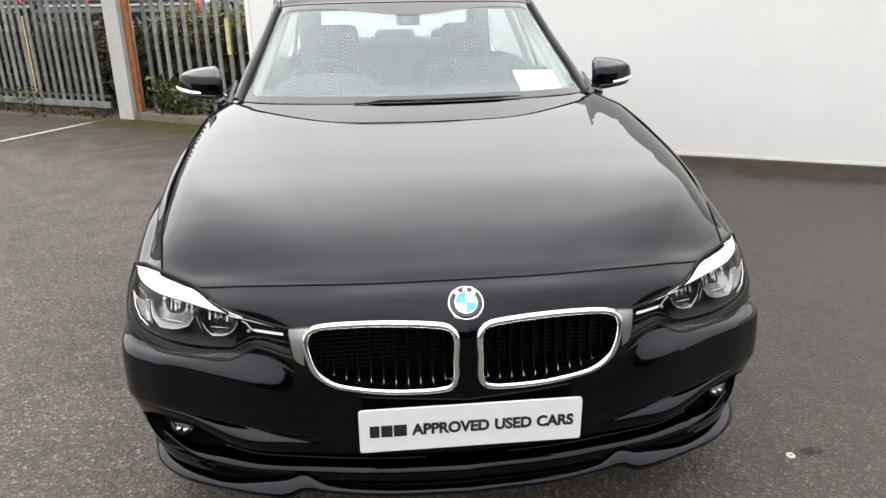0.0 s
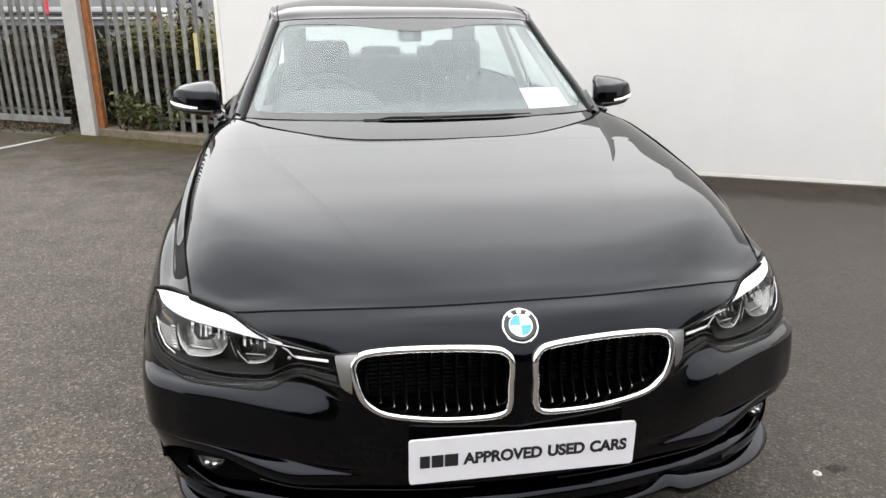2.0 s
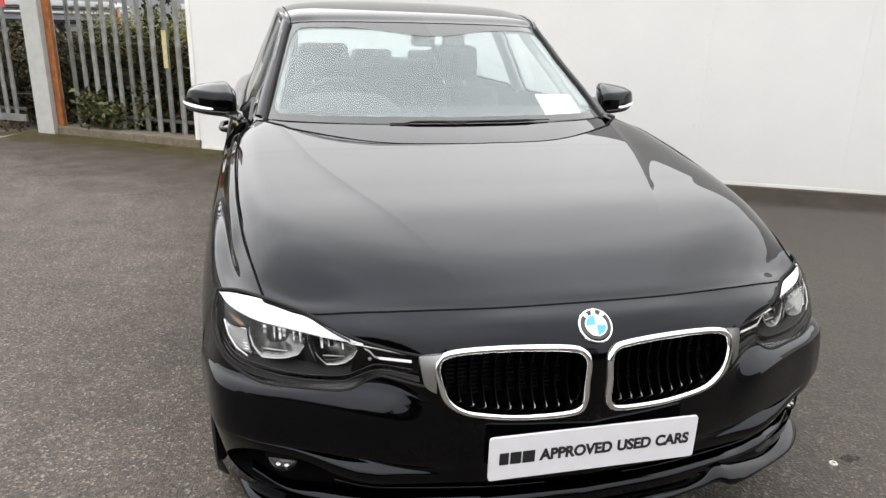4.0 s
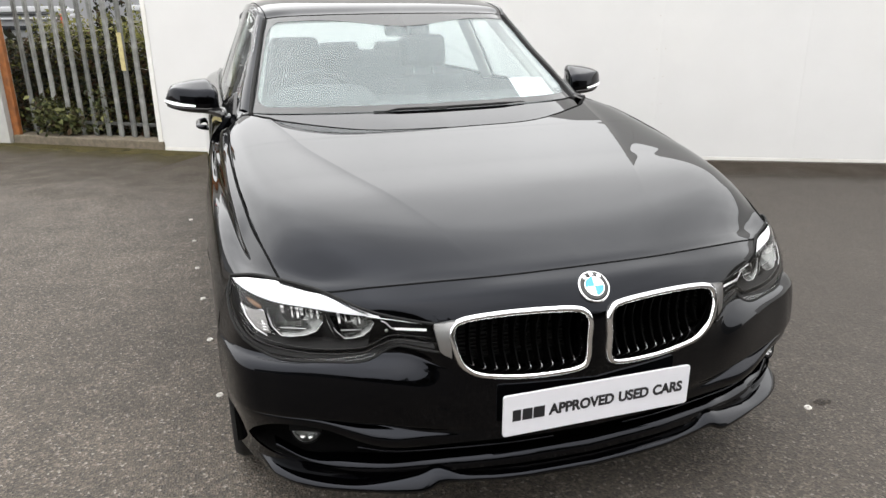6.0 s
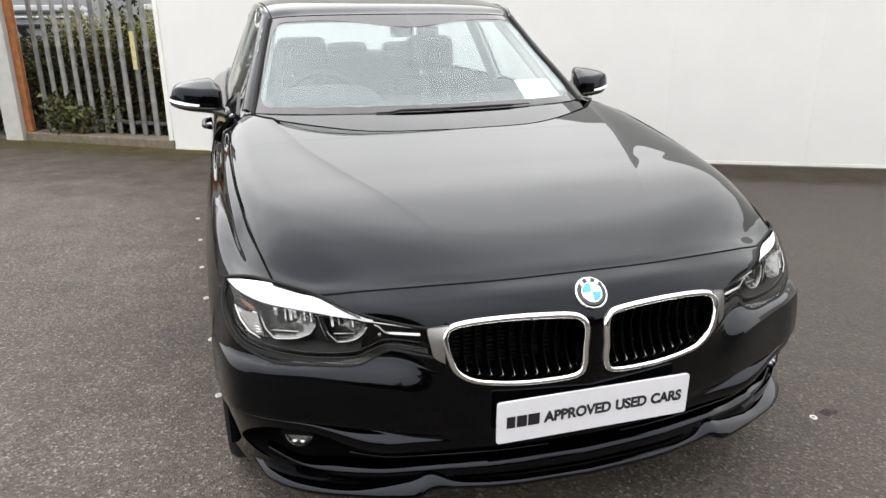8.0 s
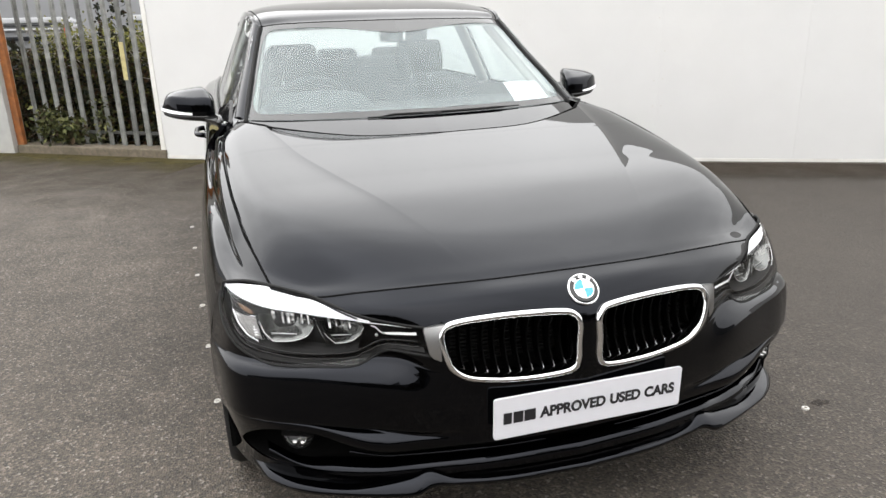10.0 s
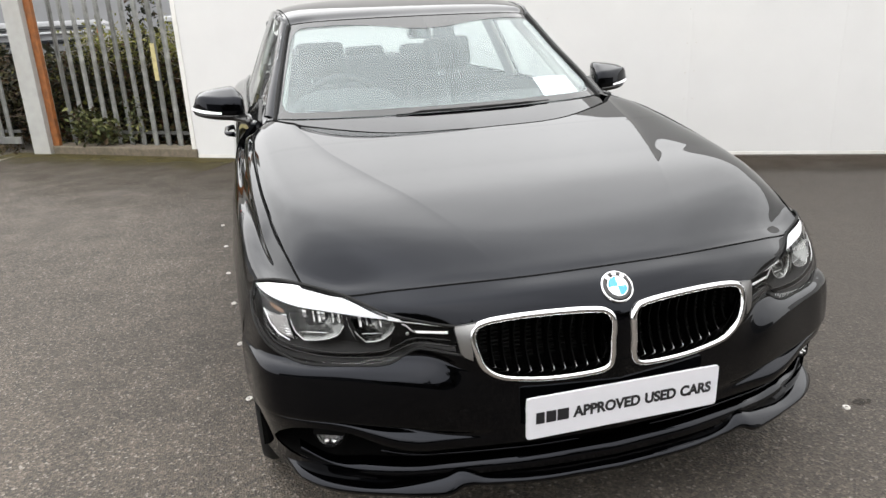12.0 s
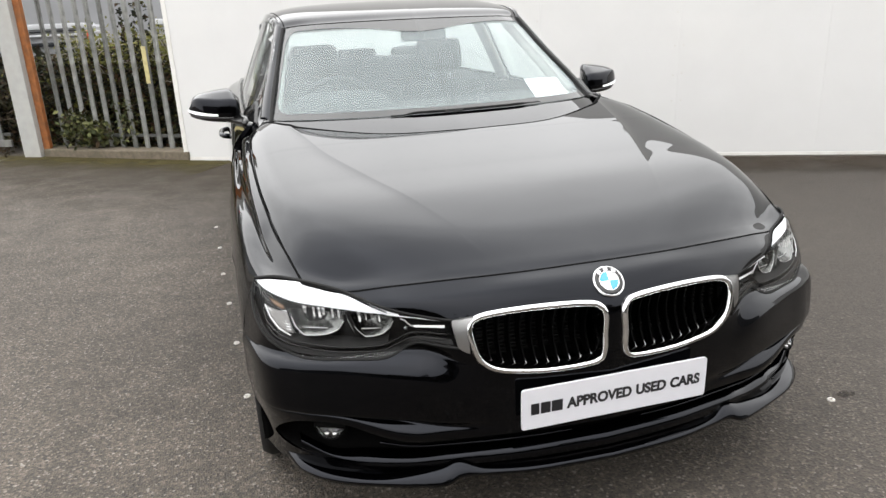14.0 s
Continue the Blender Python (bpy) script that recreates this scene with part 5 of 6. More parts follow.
# chrome ear between grille and headlight
ear = np.array([(.352, .660), (.372, .656), (.400, .651), (.401, .640), (.392, .588), (.384, .580), (.368, .574), (.368, .60), (.371, .628), (.362, .648)])
earn = front.copy()
earn[..., 1] -= 0.003 + 0.22 * np.clip(.402 - earn[..., 0], 0, .05)
pair("surround_ear", trimmed(earn, keep=ear, rim=0.01), FACET, kid, "satin chrome ear of the surround")
pair("ear_edge", tube([on_front(x, z)[0] + Vector((0, 0.001, 0)) for x, z in ((.399, .649), (.391, .610), (.386, .582), (.372, .577))], 0.0016, 6), CHROME, kid)

# headlights
hl = twin("headlight", "clear-lensed headlight with a white brow and twin reflectors")
lens_net = front.copy()
lens_net[..., 1] -= 0.001
lens = pair("cover_glass", trimmed(lens_net, keep=LAMP), LENS, hl, "clear lens")
for o in lens:
    outward(o, (0, 1.5, 0.5))
edge3 = [on_front(x, z)[0] + Vector((0, 0.002, 0)) for x, z in LAMP[::2]]
pair("seal", tube(edge3, 0.0042, 6, close=True), RUBBER, hl, "black seal")
house_net = front.copy()
house_net[..., 1] += 0.055
house_net[..., 0] -= 0.008
pair("housing", trimmed(house_net, keep=LAMP - (0.006, 0), rim=-0.05), LAMPDARK, hl, "smoked dark housing")


def behind(x, z, back):
    """A place behind the lens."""
    return on_front(x, z)[0] + Vector((0, back, 0))


def strip_on_front(top, low, depth, n=60, m=8):
    """A sheet behind the lens between two outlines of x, z."""
    t, b = even(top, n), even(low, n)
    g = np.zeros((m, n, 3))
    for i in range(n):
        for j in range(m):
            q = t[i] + (b[i] - t[i]) * j / (m - 1)
            g[j, i] = behind(*q, depth[0] + (depth[1] - depth[0]) * (j / (m - 1)))
    return net(g)


brow = strip_on_front([(.834, .688), (.79, .707), (.727, .717), (.64, .702), (.585, .684), (.535, .667), (.515, .660)],
                      [(.838, .684), (.80, .679), (.745, .671), (.67, .667), (.60, .662), (.545, .659), (.515, .657)], (0.006, 0.022))
fold(brow, 0.008, (0, 0.6, -0.8))
pair("brow_light", brow, DAYLAMP, hl, "white light bar along the lens's upper edge")
teeth = even([(.727, .722), (.64, .707), (.585, .689), (.545, .675)], 46)
for x, z in teeth:
    p, n = on_front(x, z - .005)
    pair("tooth", boxed((-.0011, -.003, -.0055), (.0011, .003, .002), 0, Matrix.Translation(p + n * 0.001) @ Matrix.Rotation(0.5, 4, "Y")), RUBBER, hl, smooth=False)
frame_low = strip_on_front([(.845, .625), (.822, .585), (.78, .562), (.70, .556), (.60, .558), (.545, .566), (.51, .590), (.47, .606), (.40, .600)],
                           [(.846, .605), (.824, .574), (.78, .551), (.70, .545), (.60, .547), (.545, .553), (.50, .584), (.47, .597), (.40, .590)], (0.014, 0.006))
pair("lens_frame", frame_low, LAMPDARK, hl, "dark lower frame")
for back, dz in ((0.010, 0.0), (0.018, 0.010)):
    pair("frame_line", tube([behind(x, z + dz, back) for x, z in even([(.826, .604), (.80, .578), (.752, .564), (.66, .556), (.56, .562), (.525, .580), (.485, .602), (.41, .602)], 50)], 0.0014, 6), GLOSSBLACK, hl)


def cup(poly, back, depth, name, lab):
    """A faceted silver reflector behind the lens, with its rim on an outline."""
    pq = np.array(poly + poly[:1])
    ln = np.r_[0, np.cumsum(np.linalg.norm(np.diff(pq, axis=0), axis=1))]
    ring0 = np.stack([np.interp(np.linspace(0, ln[-1], 57)[:-1], ln, pq[:, k]) for k in (0, 1)], 1)
    mid = ring0.mean(0) + (0, 0.004)
    bm = bmesh.new()
    rings = []
    y_mid = behind(*mid, 0).y
    for s, d in ((1.0, 0.0), (0.96, 0.05), (0.86, 0.30), (0.66, 0.62), (0.40, 0.88), (0.12, 1.0)):
        ring = []
        for q in ring0:
            p = mid + (q - mid) * s
            y = behind(*q, 0).y * s + y_mid * (1 - s) if s > 0.9 else behind(*p, 0).y
            ring.append(bm.verts.new((p[0], y + back + depth * d, p[1])))
        rings.append(ring)
    for a, b in zip(rings, rings[1:]):
        for k in range(len(a)):
            bm.faces.new((a[k], a[(k + 1) % len(a)], b[(k + 1) % len(a)], b[k]))
    bm.faces.new(rings[-1])
    pair(name, bm, REFLECTOR, hl, lab)
    low = [q for q in ring0 if q[1] < mid[1] + 0.004]
    low.sort(key=lambda q: -q[0])
    pair("reflector_rim", tube([behind(*q, back - 0.001) for q in low], 0.0009, 6), SATIN, hl, "bright lower rim")
    bx = max(q[0] for q in ring0) - 0.018, min(q[0] for q in ring0) + 0.022
    bz = min(q[1] for q in ring0) + 0.013
    pair("reflector_step", tube([behind(bx[0] + (bx[1] - bx[0]) * f, bz + 0.004 * f, back + depth * 0.35) for f in (0, .3, .6, 1)], [0.0008, 0.0013, 0.0012, 0.0006], 6), SATIN, hl)


cup([(.764, .651), (.762, .632), (.755, .611), (.736, .592), (.705, .595), (.681, .600), (.655, .612), (.640, .634), (.638, .650), (.68, .656), (.72, .657)], 0.020, 0.050, "outer_reflector", "large silver reflector")
cup([(.629, .652), (.622, .632), (.612, .615), (.594, .598), (.572, .600), (.553, .607), (.536, .622), (.527, .640), (.530, .652), (.58, .653)], 0.018, 0.044, "inner_reflector", "small silver reflector")
rng_f = random.Random(4)
for x0, x1, n, z0, z1 in ((.648, .735, 6, .636, .656), (.552, .612, 4, .632, .652)):
    for k in range(n):
        x, w = x0 + (x1 - x0) * (k + rng_f.uniform(-.2, .2)) / n, rng_f.uniform(.003, .010)
        zz = z0 + rng_f.uniform(-.004, .010)
        fb = bmesh.new()
        fb.faces.new([fb.verts.new(behind(xx, z, d)) for xx, z, d in ((x, z1, .040), (x + w, z1, .040), (x + w * .8, zz, .030), (x + .1 * w, zz, .030))])
        fold(fb, 0.002, (0, 1, -1))
        pair("facet", fb, FACET, hl, smooth=False)
pair("divider", strip_on_front([(.637, .656), (.627, .656)], [(.640, .600), (.606, .594)], (0.012, 0.02), 6, 8), LAMPDARK, hl)
pair("divider_edge", tube([behind(x, z, 0.013) for x, z in ((.633, .655), (.630, .636), (.622, .616), (.616, .604))], 0.0016, 5), REFLECTOR, hl)
amb = strip_on_front([(.808, .667), (.79, .662), (.776, .656)], [(.804, .655), (.79, .648), (.776, .645)], (0.016, 0.026), 12, 6)
pair("indicator", amb, AMBER, hl, "amber indicator")
sidem = strip_on_front([(.820, .648), (.80, .644), (.772, .644)], [(.800, .600), (.780, .592), (.760, .590)], (0.012, 0.03), 12, 8)
pair("side_reflector", sidem, SIDESILVER, hl, "ribbed silver side reflector")
pair("side_edge", tube([behind(x, z, 0.012) for x, z in ((.822, .648), (.812, .622), (.795, .602), (.770, .590))], 0.0014, 6), LAMPWHITE, hl)
for k in range(8):
    z = 0.600 + 0.006 * k
    x = .766 + .10 * (z - .600)
    pair("rib", tube([behind(x + .011, z + .001, .020), behind(x, z, .024)], 0.0014, 5), LAMPWHITE, hl)
pair("side_bar", tube([behind(.814, .641, .014), behind(.800, .636, .018), behind(.784, .634, .022)], 0.0016, 5), LAMPWHITE, hl)
bar = strip_on_front([(.486, .635), (.45, .636), (.415, .6365)], [(.482, .629), (.45, .630), (.415, .6305)], (0.008, 0.008), 20, 3)
pair("inner_light_bar", bar, LAMPWHITE, hl, "thin white light bar beside the grille")
pair("bar_bend", tube([behind(x, z, 0.008) for x, z in ((.513, .650), (.503, .646), (.492, .634), (.484, .631))], 0.0018, 6), SATIN, hl)
pair("upper_edge", tube([behind(x, z, 0.005) for x, z in even([(.545, .660), (.50, .656), (.45, .651), (.405, .647)], 16)], 0.0013, 6), LAMPWHITE, hl, "thin bright upper edge")
shelf_lamp = strip_on_front([(.80, .590), (.72, .586), (.62, .588), (.53, .604)], [(.80, .572), (.72, .562), (.62, .563), (.545, .572)], (0.048, 0.020), 40, 6)
pair("lamp_shelf", shelf_lamp, LAMPDARK, hl)
pair("level_screw", lathe([(0, .004), (.004, .003), (.0045, 0)], 10, Matrix.Translation(behind(.50, .622, .02)) @ Matrix.Rotation(radians(90), 4, "X")), SATIN, hl)

# badge
bp, bn = on_front(0.0, 0.700)
bn = Vector((0, bn.y, bn.z)).normalized()
BM = Matrix.Translation(bp + bn * 0.001) @ bn.to_track_quat("Z", "Y").to_matrix().to_4x4()
badge = new("badge")
badge.parent = car
badge["label"] = "round badge with blue and white quarters in a black ring"
part("rim", lathe([(0.041, -0.004), (0.041, 0.003), (0.039, 0.0052), (0.0375, 0.005), (0.037, 0.003)], 64, BM), CHROME, badge, "silver rim")
part("ring", lathe([(0.0375, 0.002), (0.037, 0.0045), (0.026, 0.0062), (0.0255, 0.004)], 64, BM), GLOSSBLACK, badge, "black ring")
part("inner_rim", lathe([(0.0262, 0.004), (0.026, 0.0068), (0.0244, 0.0068), (0.024, 0.004)], 48, BM), CHROME, badge, "silver inner rim")
for k in range(4):
    bm = bmesh.new()
    a0 = k * math.pi / 2
    c = bm.verts.new((0, 0, 0.0072))
    arc = [bm.verts.new((0.0246 * math.cos(a0 + t), 0.0246 * math.sin(a0 + t), 0.0062)) for t in np.linspace(0, math.pi / 2, 13)]
    for a, b in zip(arc, arc[1:]):
        bm.faces.new((c, a, b))
    bm.transform(BM)
    part("quarter", bm, BLUE if k in (1, 3) else WHITE, badge, "blue quarter" if k in (1, 3) else "white quarter")
for a in (38, 0, -38):
    m = BM @ Matrix.Rotation(radians(-a), 4, "Z") @ Matrix.Translation((0, 0.0316, 0.0058))
    part("mark", boxed((-0.0052, -0.0036, -0.001), (0.0052, 0.0036, 0.0006), 0.0006, m), WHITE, badge, "white mark on the ring")

# number-plate panel
PM = Matrix.Translation((0.006, 0.013, 0.415)) @ Matrix.Rotation(radians(0.35), 4, "Y") @ Matrix.Rotation(radians(1), 4, "X")
plate = new("number_plate")
plate.parent = car
plate["label"] = "white show plate with black lettering"


def round_plate(w, h, r, y0, y1, m):
    bm = bmesh.new()
    pts = []
    for cx, cz, a0 in ((w / 2 - r, h / 2 - r, 0), (-w / 2 + r, h / 2 - r, 90), (-w / 2 + r, -h / 2 + r, 180), (w / 2 - r, -h / 2 + r, 270)):
        for a in range(0, 91, 15):
            pts.append((cx + r * math.cos(radians(a0 + a)), cz + r * math.sin(radians(a0 + a))))
    f = [bm.verts.new((x, y0, z)) for x, z in pts]
    b = [bm.verts.new((x, y1, z)) for x, z in pts]
    bm.faces.new(f)
    bm.faces.new(b[::-1])
    for i in range(len(pts)):
        j = (i + 1) % len(pts)
        bm.faces.new((f[i], f[j], b[j], b[i]))
    bm.transform(m)
    return bm


part("board", round_plate(0.52, 0.111, 0.008, -0.006, 0.0, PM), PLATE, plate, smooth=False)
part("holder", round_plate(0.36, 0.05, 0.01, 0.0005, 0.022, PM), PLASTIC, plate, smooth=False)


def lettering(text, width, height, m, name, parent):
    cu = bpy.data.curves.new(name, "FONT")
    cu.body, cu.align_x, cu.align_y, cu.size, cu.offset, cu.extrude = text, "LEFT", "BOTTOM_BASELINE", 1.0, 0.046, 0.004
    tmp = bpy.data.objects.new(name, cu)
    scene.collection.objects.link(tmp)
    bpy.context.view_layer.update()
    me = bpy.data.meshes.new_from_object(tmp.evaluated_get(bpy.context.evaluated_depsgraph_get()))
    bpy.data.objects.remove(tmp)
    co = np.array([v.co[:] for v in me.vertices])
    lo, hi = co.min(0), co.max(0)
    sx, sy = width / (hi[0] - lo[0]), height / (hi[1] - lo[1])
    me.transform(m @ Matrix.Rotation(radians(90), 4, "X") @ Matrix.Diagonal((sx, sy, 0.06, 1)) @ Matrix.Translation((-lo[0], -lo[1], 0)))
    me.materials.clear()
    me.materials.append(INK)
    return part(name, me, None, parent, smooth=False)


LM = PM @ Matrix.Translation((-0.26, -0.0064, -0.016))
for word, x, w in (("APPROVED", 0.120, 0.181), ("USED", 0.314, 0.087), ("CARS", 0.413, 0.088)):
    lettering(word, w, 0.031, LM @ Matrix.Translation((x, 0, 0)), "word", plate)
for x, w in ((0.024, 0.022), (0.050, 0.026), (0.079, 0.030)):
    part("bar", boxed((x, -0.0006, 0.0), (x + w, 0.0, 0.031), 0.0003, LM), INK, plate, smooth=False)


# splitter lip, lower blade and fog lamps
LIP_F = [(0, .002, .236), (.2, .015, .236), (.33, .042, .237), (.395, .054, .238), (.450, .056, .222), (.58, .106, .219), (.70, .164, .219), (.776, .234, .222), (.808, .303, .226), (.834, .385, .232)]
LIP_R = [(0, .008, .241), (.2, .021, .241), (.33, .052, .243), (.395, .082, .262), (.450, .088, .248), (.58, .115, .226), (.70, .173, .227), (.771, .250, .233), (.801, .317, .241), (.829, .394, .240)]
LIP_B = [(x, y + .05, .205) for x, y, z in LIP_F]
LIP_T = [(x, y + .05, z + .004) for x, y, z in LIP_R]
lipg = np.vstack([np.array([spline(c, 161)]) for c in (LIP_B, [(x, y + .004, z - .012) for x, y, z in LIP_F], [(x, y, z - .004) for x, y, z in LIP_F], LIP_F, LIP_R, LIP_T)])
part("splitter_lip", both(net(lipg)), PAINT, car, "glossy black lip along the bumper's lower edge")
BL_T = [(0, .050, .288), (.2, .064, .287), (.30, .082, .284), (.42, .112, .278), (.505, .144, .267), (.61, .186, .266), (.70, .228, .262), (.775, .285, .290)]
BL_T = [(x, y, z - .004) for x, y, z in BL_T]
BL_F = [(x, y - (.029 if x < .62 else .006), z - (.024 if x < .62 else .005)) for x, y, z in BL_T]
BL_U = [(x, y + .02, z - .04) for x, y, z in BL_T]
pair("intake_edge", tube([on_front(x, z)[0] + Vector((0, .012, 0)) for x, z in even([(.10, .312), (.307, .309), (.42, .307), (.497, .308), (.586, .320)], 30)], 0.0028, 6), PAINT, car)
blade = np.vstack([np.array([spline(c, 121)]) for c in (BL_U, BL_F, BL_T, [(x, y + .03, z + .003) for x, y, z in BL_T])])
part("intake_blade", both(net(blade)), PAINT, car, "black blade across the lower intake")
fog = twin("fog_lamp", "round clear fog lamp in the bumper")
fp = on_front(.700, .412)[0]
FMX = Matrix.Translation((.700, fp.y + 0.034, .362)) @ Vector((0.40, -0.86, 0.32)).to_track_quat("Z", "Y").to_matrix().to_4x4()
pair("bezel", lathe([(0.042, -0.03), (0.042, 0.002), (0.040, 0.003), (0.038, 0.0)], 32, FMX), DARK, fog)
pair("brow", boxed((-0.042, -0.010, 0.004), (0.042, 0.040, 0.008), 0.0015, FMX), DARK, fog, "black overhang")
pair("reflector", lathe([(0.038, 0.0), (0.037, -0.005), (0.030, -0.012), (0.014, -0.016), (0.0, -0.017)], 32, FMX), LAMPWHITE, fog, "silver bowl")
# two bright plates added in the bowl, tilted up to give it glints
for dx in (-0.012, 0.008):
    pair("bulb_shield", lathe([(0.0, 0.002), (0.005, 0.001), (0.0065, -0.003)], 14, FMX @ Matrix.Translation((dx, -0.020, -0.002)) @ Matrix.Rotation(radians(-48), 4, "X") @ Matrix.Diagonal((1.5, 2.1, 1, 1))), FACET, fog)
fl = pair("cover_glass", lathe([(0.0, 0.006), (0.020, 0.0045), (0.038, 0.0)], 32, FMX), LENS, fog)
for o in fl:
    outward(o, (0, 1.5, 0.3))


# ---- door mirrors ----
mir = twin("door_mirror", "glossy black door mirror with a clear indicator strip")
SEC = [(.812, 1.790, 1.910, .972, 1.030, 1.058), (.820, 1.768, 1.914, .967, 1.042, 1.072), (.85, 1.762, 1.915, .966, 1.048, 1.082), (.90, 1.774, 1.916, .968, 1.048, 1.079), (.95, 1.796, 1.916, .971, 1.051, 1.071), (.985, 1.820, 1.916, .975, 1.052, 1.062), (1.006, 1.842, 1.914, .979, 1.040, 1.046), (1.018, 1.858, 1.912, .982, 1.014, 1.018), (1.027, 1.876, 1.91, .986, 1.000, 1.003)]


def mirror_ring(x, yf, yb, zl, ze, zh):
    """One cut through a mirror: leaning front face, sharp upper edge, flat sloping top."""
    d = yb - yf
    return [(x, yf + d * f, z) for f, z in ((1.0, zl + .004), (.6, zl), (.16, zl), (.04, zl + .003), (0.0, zl + .010), (.005, zl + (ze - zl) * .3), (.025, zl + (ze - zl) * .6), (.055, zl + (ze - zl) * .86), (.09, ze - .003), (.12, ze),
                                               (.24, ze + (zh - ze) * .22), (.40, ze + (zh - ze) * .62), (.62, zh - (zh - ze) * .08), (.85, zh), (.97, zh - .003), (1.0, zh - .010))]


def ring_body(rings):
    bm = bmesh.new()
    vs = [[bm.verts.new(p) for p in r] for r in rings]
    n = len(vs[0])
    for a, b in zip(vs, vs[1:]):
        for k in range(n):
            bm.faces.new((a[k], a[(k + 1) % n], b[(k + 1) % n], b[k]))
    bm.faces.new(vs[0])
    bm.faces.new(vs[-1][::-1])
    return bm


secs = spline(SEC, 29)
pair("housing", ring_body([[(x + 0.036 * max(0.0, 1 - (s[0] - SEC[0][0]) / 0.05) * (y - s[1]) / (s[2] - s[1]), y, z) for x, y, z in mirror_ring(*s)] for s in secs]), PAINT, mir)
low = [[(s[0], y, z) for y, z in ((s[1] + .004, s[3] + .004), (s[1] + .018, s[3] - .016 + .008 * (k / 28) ** 2), (s[1] + .05, s[3] - .024 + .018 * (k / 28) ** 2), (s[2] - .006, s[3] - .020 + .016 * (k / 28) ** 2), (s[2] - .004, s[3] + .012))] for k, s in enumerate(secs[:-2])]
pair("lower_cover", ring_body(low), GLOSSBLACK, mir, "black lower cover")
pair("foot", tube(even([(.745, 1.685, .944), (.785, 1.735, .952), (.83, 1.80, .958), (.88, 1.83, .966)], 14), [0.020] * 4 + [0.021] * 5 + [0.020] * 5, 12, flat=(1.9, (0, 0, 1))), GLOSSBLACK, mir)
ind = np.zeros((4, 24, 3))
fine_sec = spline(SEC, 281)
for i, k in enumerate(np.linspace(108, 278, 24)):
    x, yf, yb, zl, ze, zh = fine_sec[int(k)]
    for j in range(4):
        ind[j, i] = (x + 0.0016, yf + (yb - yf) * 0.012 * j - 0.0022, zl + 0.009 + 0.0125 * j / 3)
pair("indicator_strip", net(ind), LAMPWHITE, mir, "clear white indicator strip")
pair("glass", boxed((.858, 1.911, .985), (.99, 1.917, 1.055), 0.002), MIRROR, mir)
pair("seam", tube(even([(.844, 1.90, 1.060), (.826, 1.84, 1.054), (.815, 1.80, 1.035), (.814, 1.785, .985)], 12), 0.0022, 5), RUBBER, mir)

sail = bmesh.new()
tri = [(.752, 1.600, .962), (.800, 1.79, .956), (.780, 1.785, .995), (.735, 1.715, 1.035)]
sv = [[sail.verts.new((x + dx, y, z)) for x, y, z in tri] for dx in (0.0, 0.014)]
sail.faces.new(sv[0])
sail.faces.new(sv[1][::-1])
for k in range(4):
    sail.faces.new((sv[0][k], sv[0][(k + 1) % 4], sv[1][(k + 1) % 4], sv[1][k]))
pair("mirror_base", sail, GLOSSBLACK, mir, "black corner panel", smooth=False)

# door handles
for y in (2.52, 3.30):
    pair("door_handle", tube(even([(.885, y - .11, .80), (.915, y - .08, .803), (.918, y, .806), (.915, y + .07, .808), (.888, y + .1, .81)], 14), 0.013, 10), PAINT, car, "black door handle")

# wipers
wip = new("wiper")
wip.parent = car
wip["label"] = "black flat-blade windscreen wiper"


def on_screen(x, v):
    """A place on the windscreen at a width and a share of its height."""
    half = loft(WS, 61, 61)
    j = int(round(v * 60))
    row = half[j]
    y = np.interp(abs(x), row[:, 0], row[:, 1])
    z = np.interp(abs(x), row[:, 0], row[:, 2])
    return Vector((x, y - 0.001, z + 0.003))


blade_pts = [on_screen(x, v) for x, v in zip(np.linspace(-.25, .40, 14), np.interp(np.linspace(0, 1, 14), [0, .5, 1], [.004, .022, .012]))]
part("blade", tube(blade_pts, [0.002] * 2 + [0.005] * 10 + [0.002] * 2, 6, flat=(1.2, (0, 0.5, 0.8))), RUBBER, wip)
part("joint", boxed((-.03, -.006, -.007), (.045, .006, .003), 0.003, Matrix.Translation(on_screen(0.0, .022)) @ Matrix.Rotation(radians(35), 4, "X")), PLASTIC, wip)

# ---- cabin ----
DSH = [
    [(0, 1.36, .955), (.3, 1.38, .955), (.55, 1.46, .952), (.70, 1.56, .945)],
    [(0, 1.60, .972), (.3, 1.61, .972), (.55, 1.65, .968), (.74, 1.70, .955)],
    [(0, 1.92, .965), (.3, 1.92, .965), (.55, 1.92, .962), (.76, 1.93, .950)],
    [(0, 1.97, .93), (.3, 1.97, .93), (.55, 1.97, .93), (.76, 1.97, .92)],
    [(0, 1.96, .55), (.3, 1.96, .55), (.55, 1.96, .55), (.76, 1.96, .55)],
]
part("dashboard", both(net(loft(DSH, 41, 41))), DASH, car, "dark grey dashboard")
part("binnacle", ring_body([[(x, 1.82 + 0.16 * c, .955 + 0.085 * s * k) for c, s in [(math.cos(a), max(0.0, math.sin(a))) for a in np.linspace(0, 2 * math.pi, 24, endpoint=False)]] for x, k in ((-.60, .35), (-.56, .8), (-.50, 1.0), (-.37, 1.06), (-.24, 1.0), (-.18, .8), (-.14, .35))]), DASH, car, "instrument hood")
SWM = Matrix.Translation((-.37, 2.03, .915)) @ Matrix.Rotation(radians(-66), 4, "X")
sw = new("steering_wheel")
sw.parent = car
part("rim", tube([SWM @ Vector((0.188 * math.cos(a), 0.188 * math.sin(a), 0)) for a in np.linspace(0, 2 * math.pi, 48, endpoint=False)], 0.016, 10, close=True), DASH, sw)
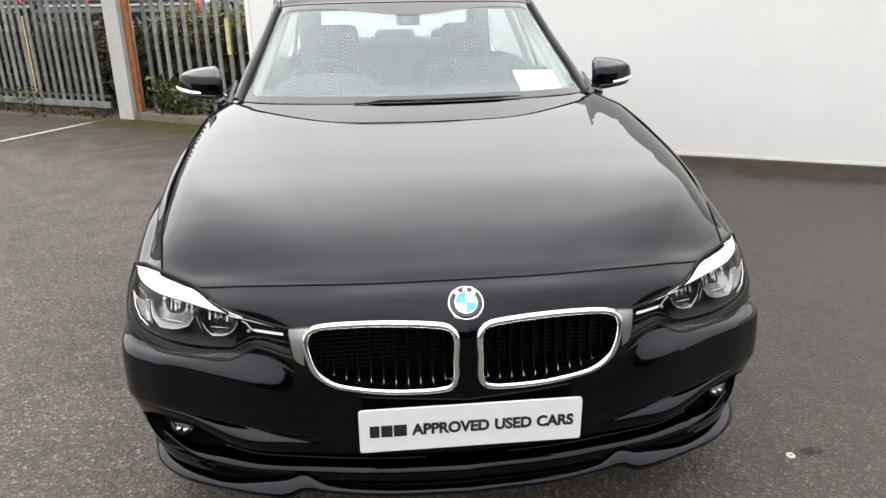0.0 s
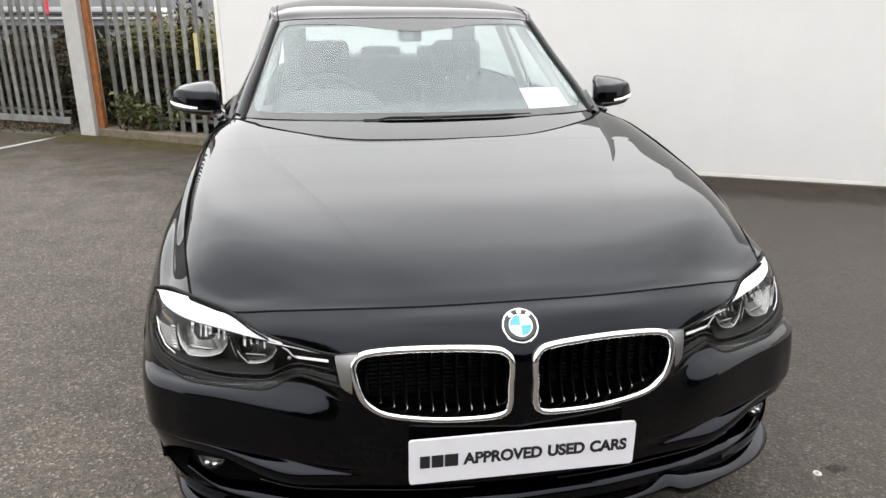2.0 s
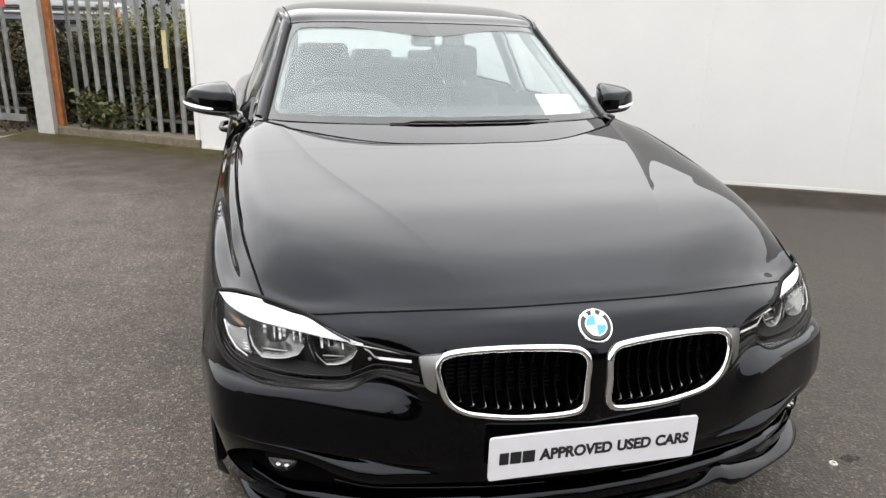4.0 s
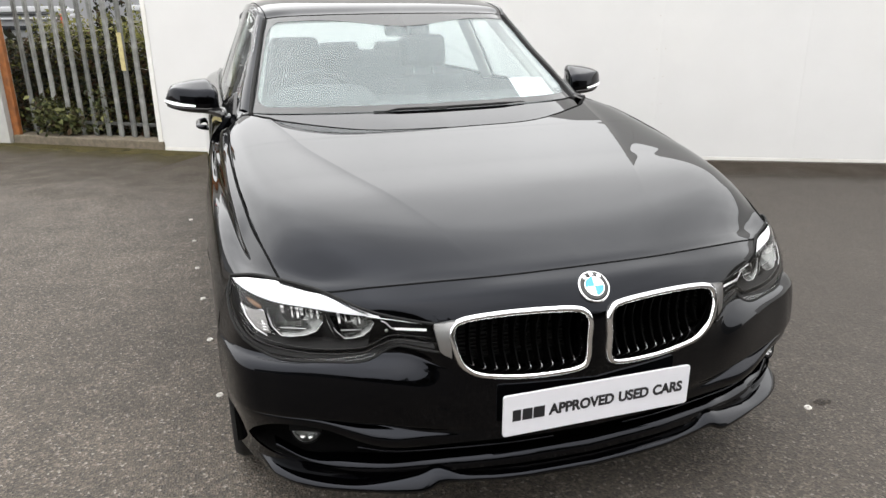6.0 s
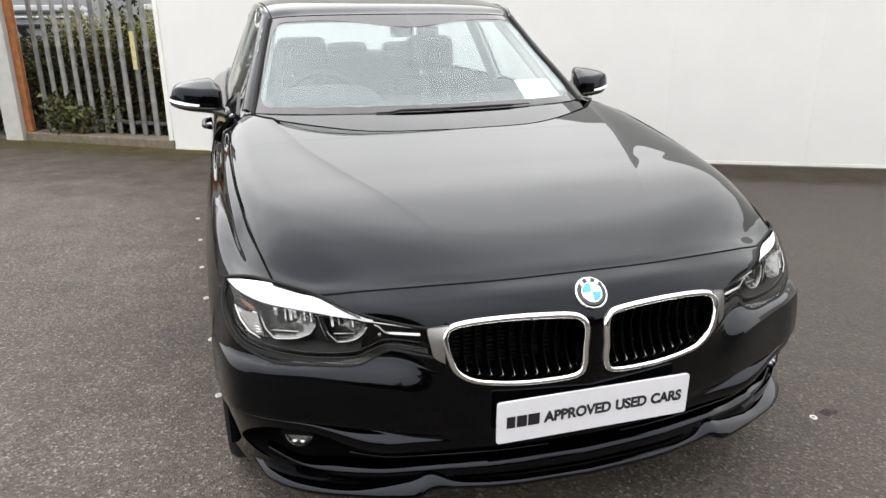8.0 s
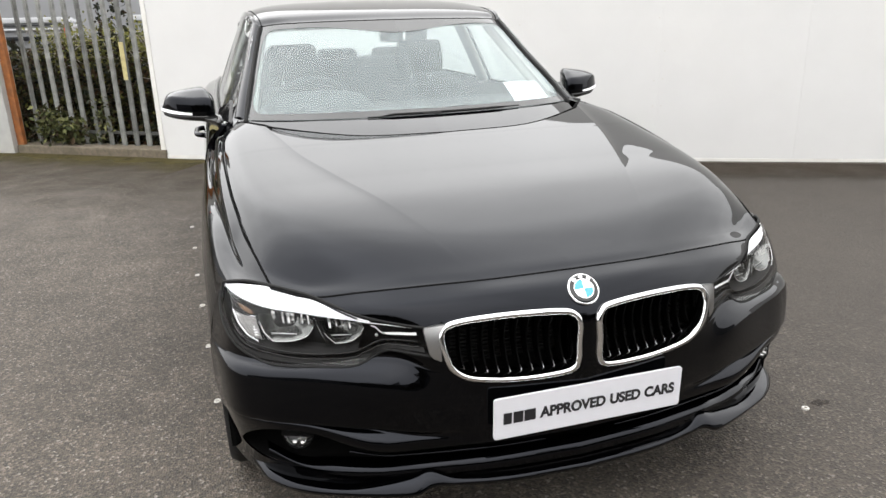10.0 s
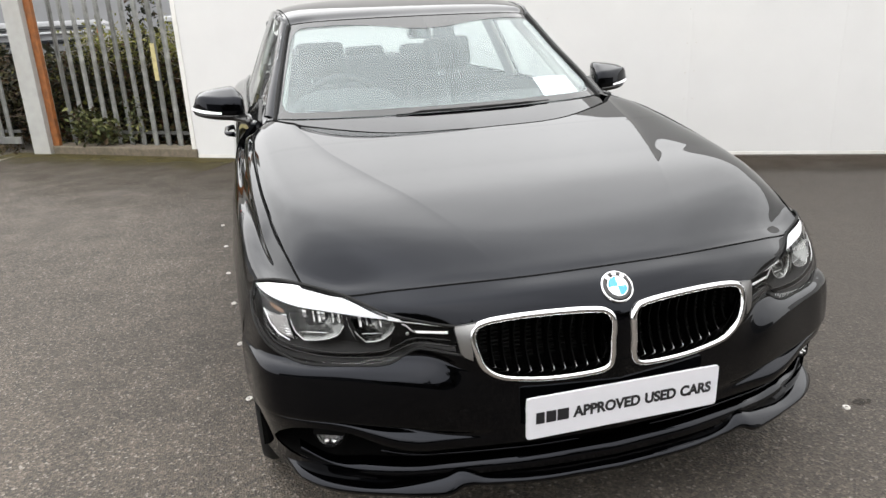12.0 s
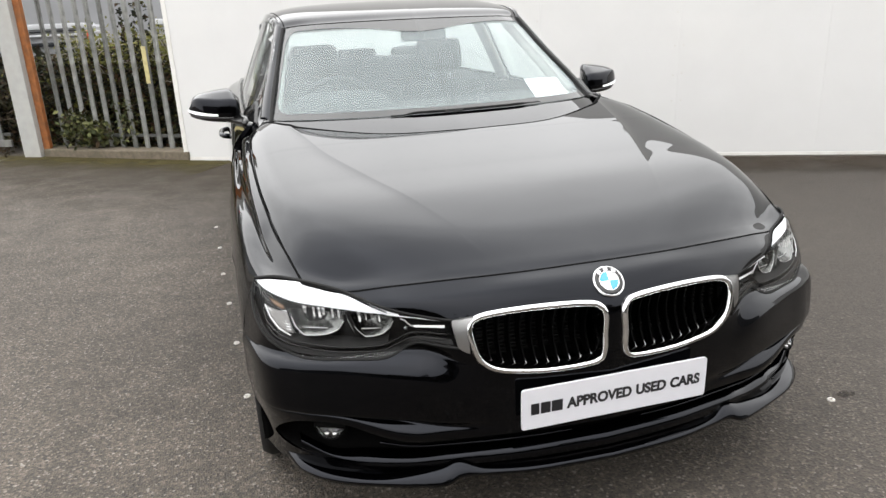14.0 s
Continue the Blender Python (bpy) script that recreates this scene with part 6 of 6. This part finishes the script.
part("hub", lathe([(0.0, 0.03), (0.06, 0.026), (0.075, 0.0), (0.05, -0.05), (0.0, -0.06)], 24, SWM), DASH, sw)
for a in (0, 180, 270):
    part("spoke", boxed((0.05, -0.02, -0.012), (0.185, 0.02, 0.004), 0.006, SWM @ Matrix.Rotation(radians(a), 4, "Z")), DASH, sw)


def cushion(lo, hi, m=None, r=0.04):
    bm = boxed(lo, hi, 0.0, m)
    bmesh.ops.bevel(bm, geom=bm.edges[:], offset=r, segments=4, affect="EDGES", profile=0.6)
    return bm


def seat(x):
    s = new("front_seat")
    s.parent = car
    s["label"] = "dark cloth front seat with headrest"
    lean = Matrix.Translation((x, 2.60, .425)) @ Matrix.Rotation(radians(-16), 4, "X")
    part("squab", cushion((x - .25, 2.15, .38), (x + .25, 2.68, .54)), CLOTH, s)
    part("backrest", cushion((-.25, -.06, 0), (.25, .09, .58), lean, .05), CLOTH, s)
    part("headrest", cushion((-.135, -.05, .635), (.135, .06, .815), lean, .045), CLOTH, s)
    for dx in (-.06, .06):
        part("headrest_rod", tube([lean @ Vector((dx, .01, .56)), lean @ Vector((dx, .01, .66))], .006, 6), CHROME, s)


seat(-.37)
seat(.37)
bench = new("rear_seat")
bench.parent = car
part("squab", cushion((-.62, 2.98, .38), (.62, 3.45, .55)), CLOTH, bench)
part("backrest", cushion((-.62, 3.42, .45), (.62, 3.56, 1.10), None, .05), CLOTH, bench)
for x in (-.37, 0, .37):
    part("headrest", cushion((x - .13, 3.47, 1.05), (x + .13, 3.56, 1.155), None, .04), CLOTH, bench)
part("parcel_shelf", boxed((-.62, 3.5, 1.0), (.62, 4.06, 1.03), 0.01), DASH, car)
part("floor_pan", boxed((-.80, 1.25, .24), (.80, 4.0, .28)), DASH, car)
pair("rear_pillar_trim", cushion((.475, 3.46, 1.0), (.62, 3.54, 1.345), None, .03), DASH, car)
head = loft([[(x, y, z - 0.035) for x, y, z in r] for r in ROOF], 31, 31)
part("headliner", both(net(head)), LINING, car, "pale grey headliner")
pair("pillar_trim", tube(AP + np.array([-0.030, 0.075, -0.045]), 0.022, 8), LINING, car, "pale grey pillar trim")
pair("door_card", net(np.array([[(x, y, z) for y in np.linspace(1.62, 3.9, 12)] for x, z in ((.765, .965), (.745, .90), (.75, .5))])), DASH, car)
vm = new("interior_mirror")
vm.parent = car
part("mirror_body", cushion((-.052, 1.90, 1.235), (.048, 1.965, 1.305), None, .012), GLOSSBLACK, vm)
part("stalk", cushion((-.032, 1.885, 1.275), (.032, 1.93, 1.325), None, .010), GLOSSBLACK, vm)
for s in (-1, 1):
    part("sun_visor", cushion((.07 * s if s > 0 else -.43, 2.08, 1.325), (.43 if s > 0 else -.07, 2.24, 1.338), None, .005), LINING, car, "pale grey sun visor")

# sheet of paper behind the glass
pg = loft([[(.400, 1.560, 1.062), (.495, 1.588, 1.060), (.585, 1.625, 1.054)], [(.412, 1.515, 1.022), (.508, 1.545, 1.020), (.600, 1.585, 1.016)], [(.425, 1.478, .986), (.522, 1.505, .984), (.617, 1.548, .982)]], 9, 7)
paper = tagged(part("paper_sheet", net(pg), PAPER), "white sheet of paper standing on the dashboard behind the windscreen", "paper")
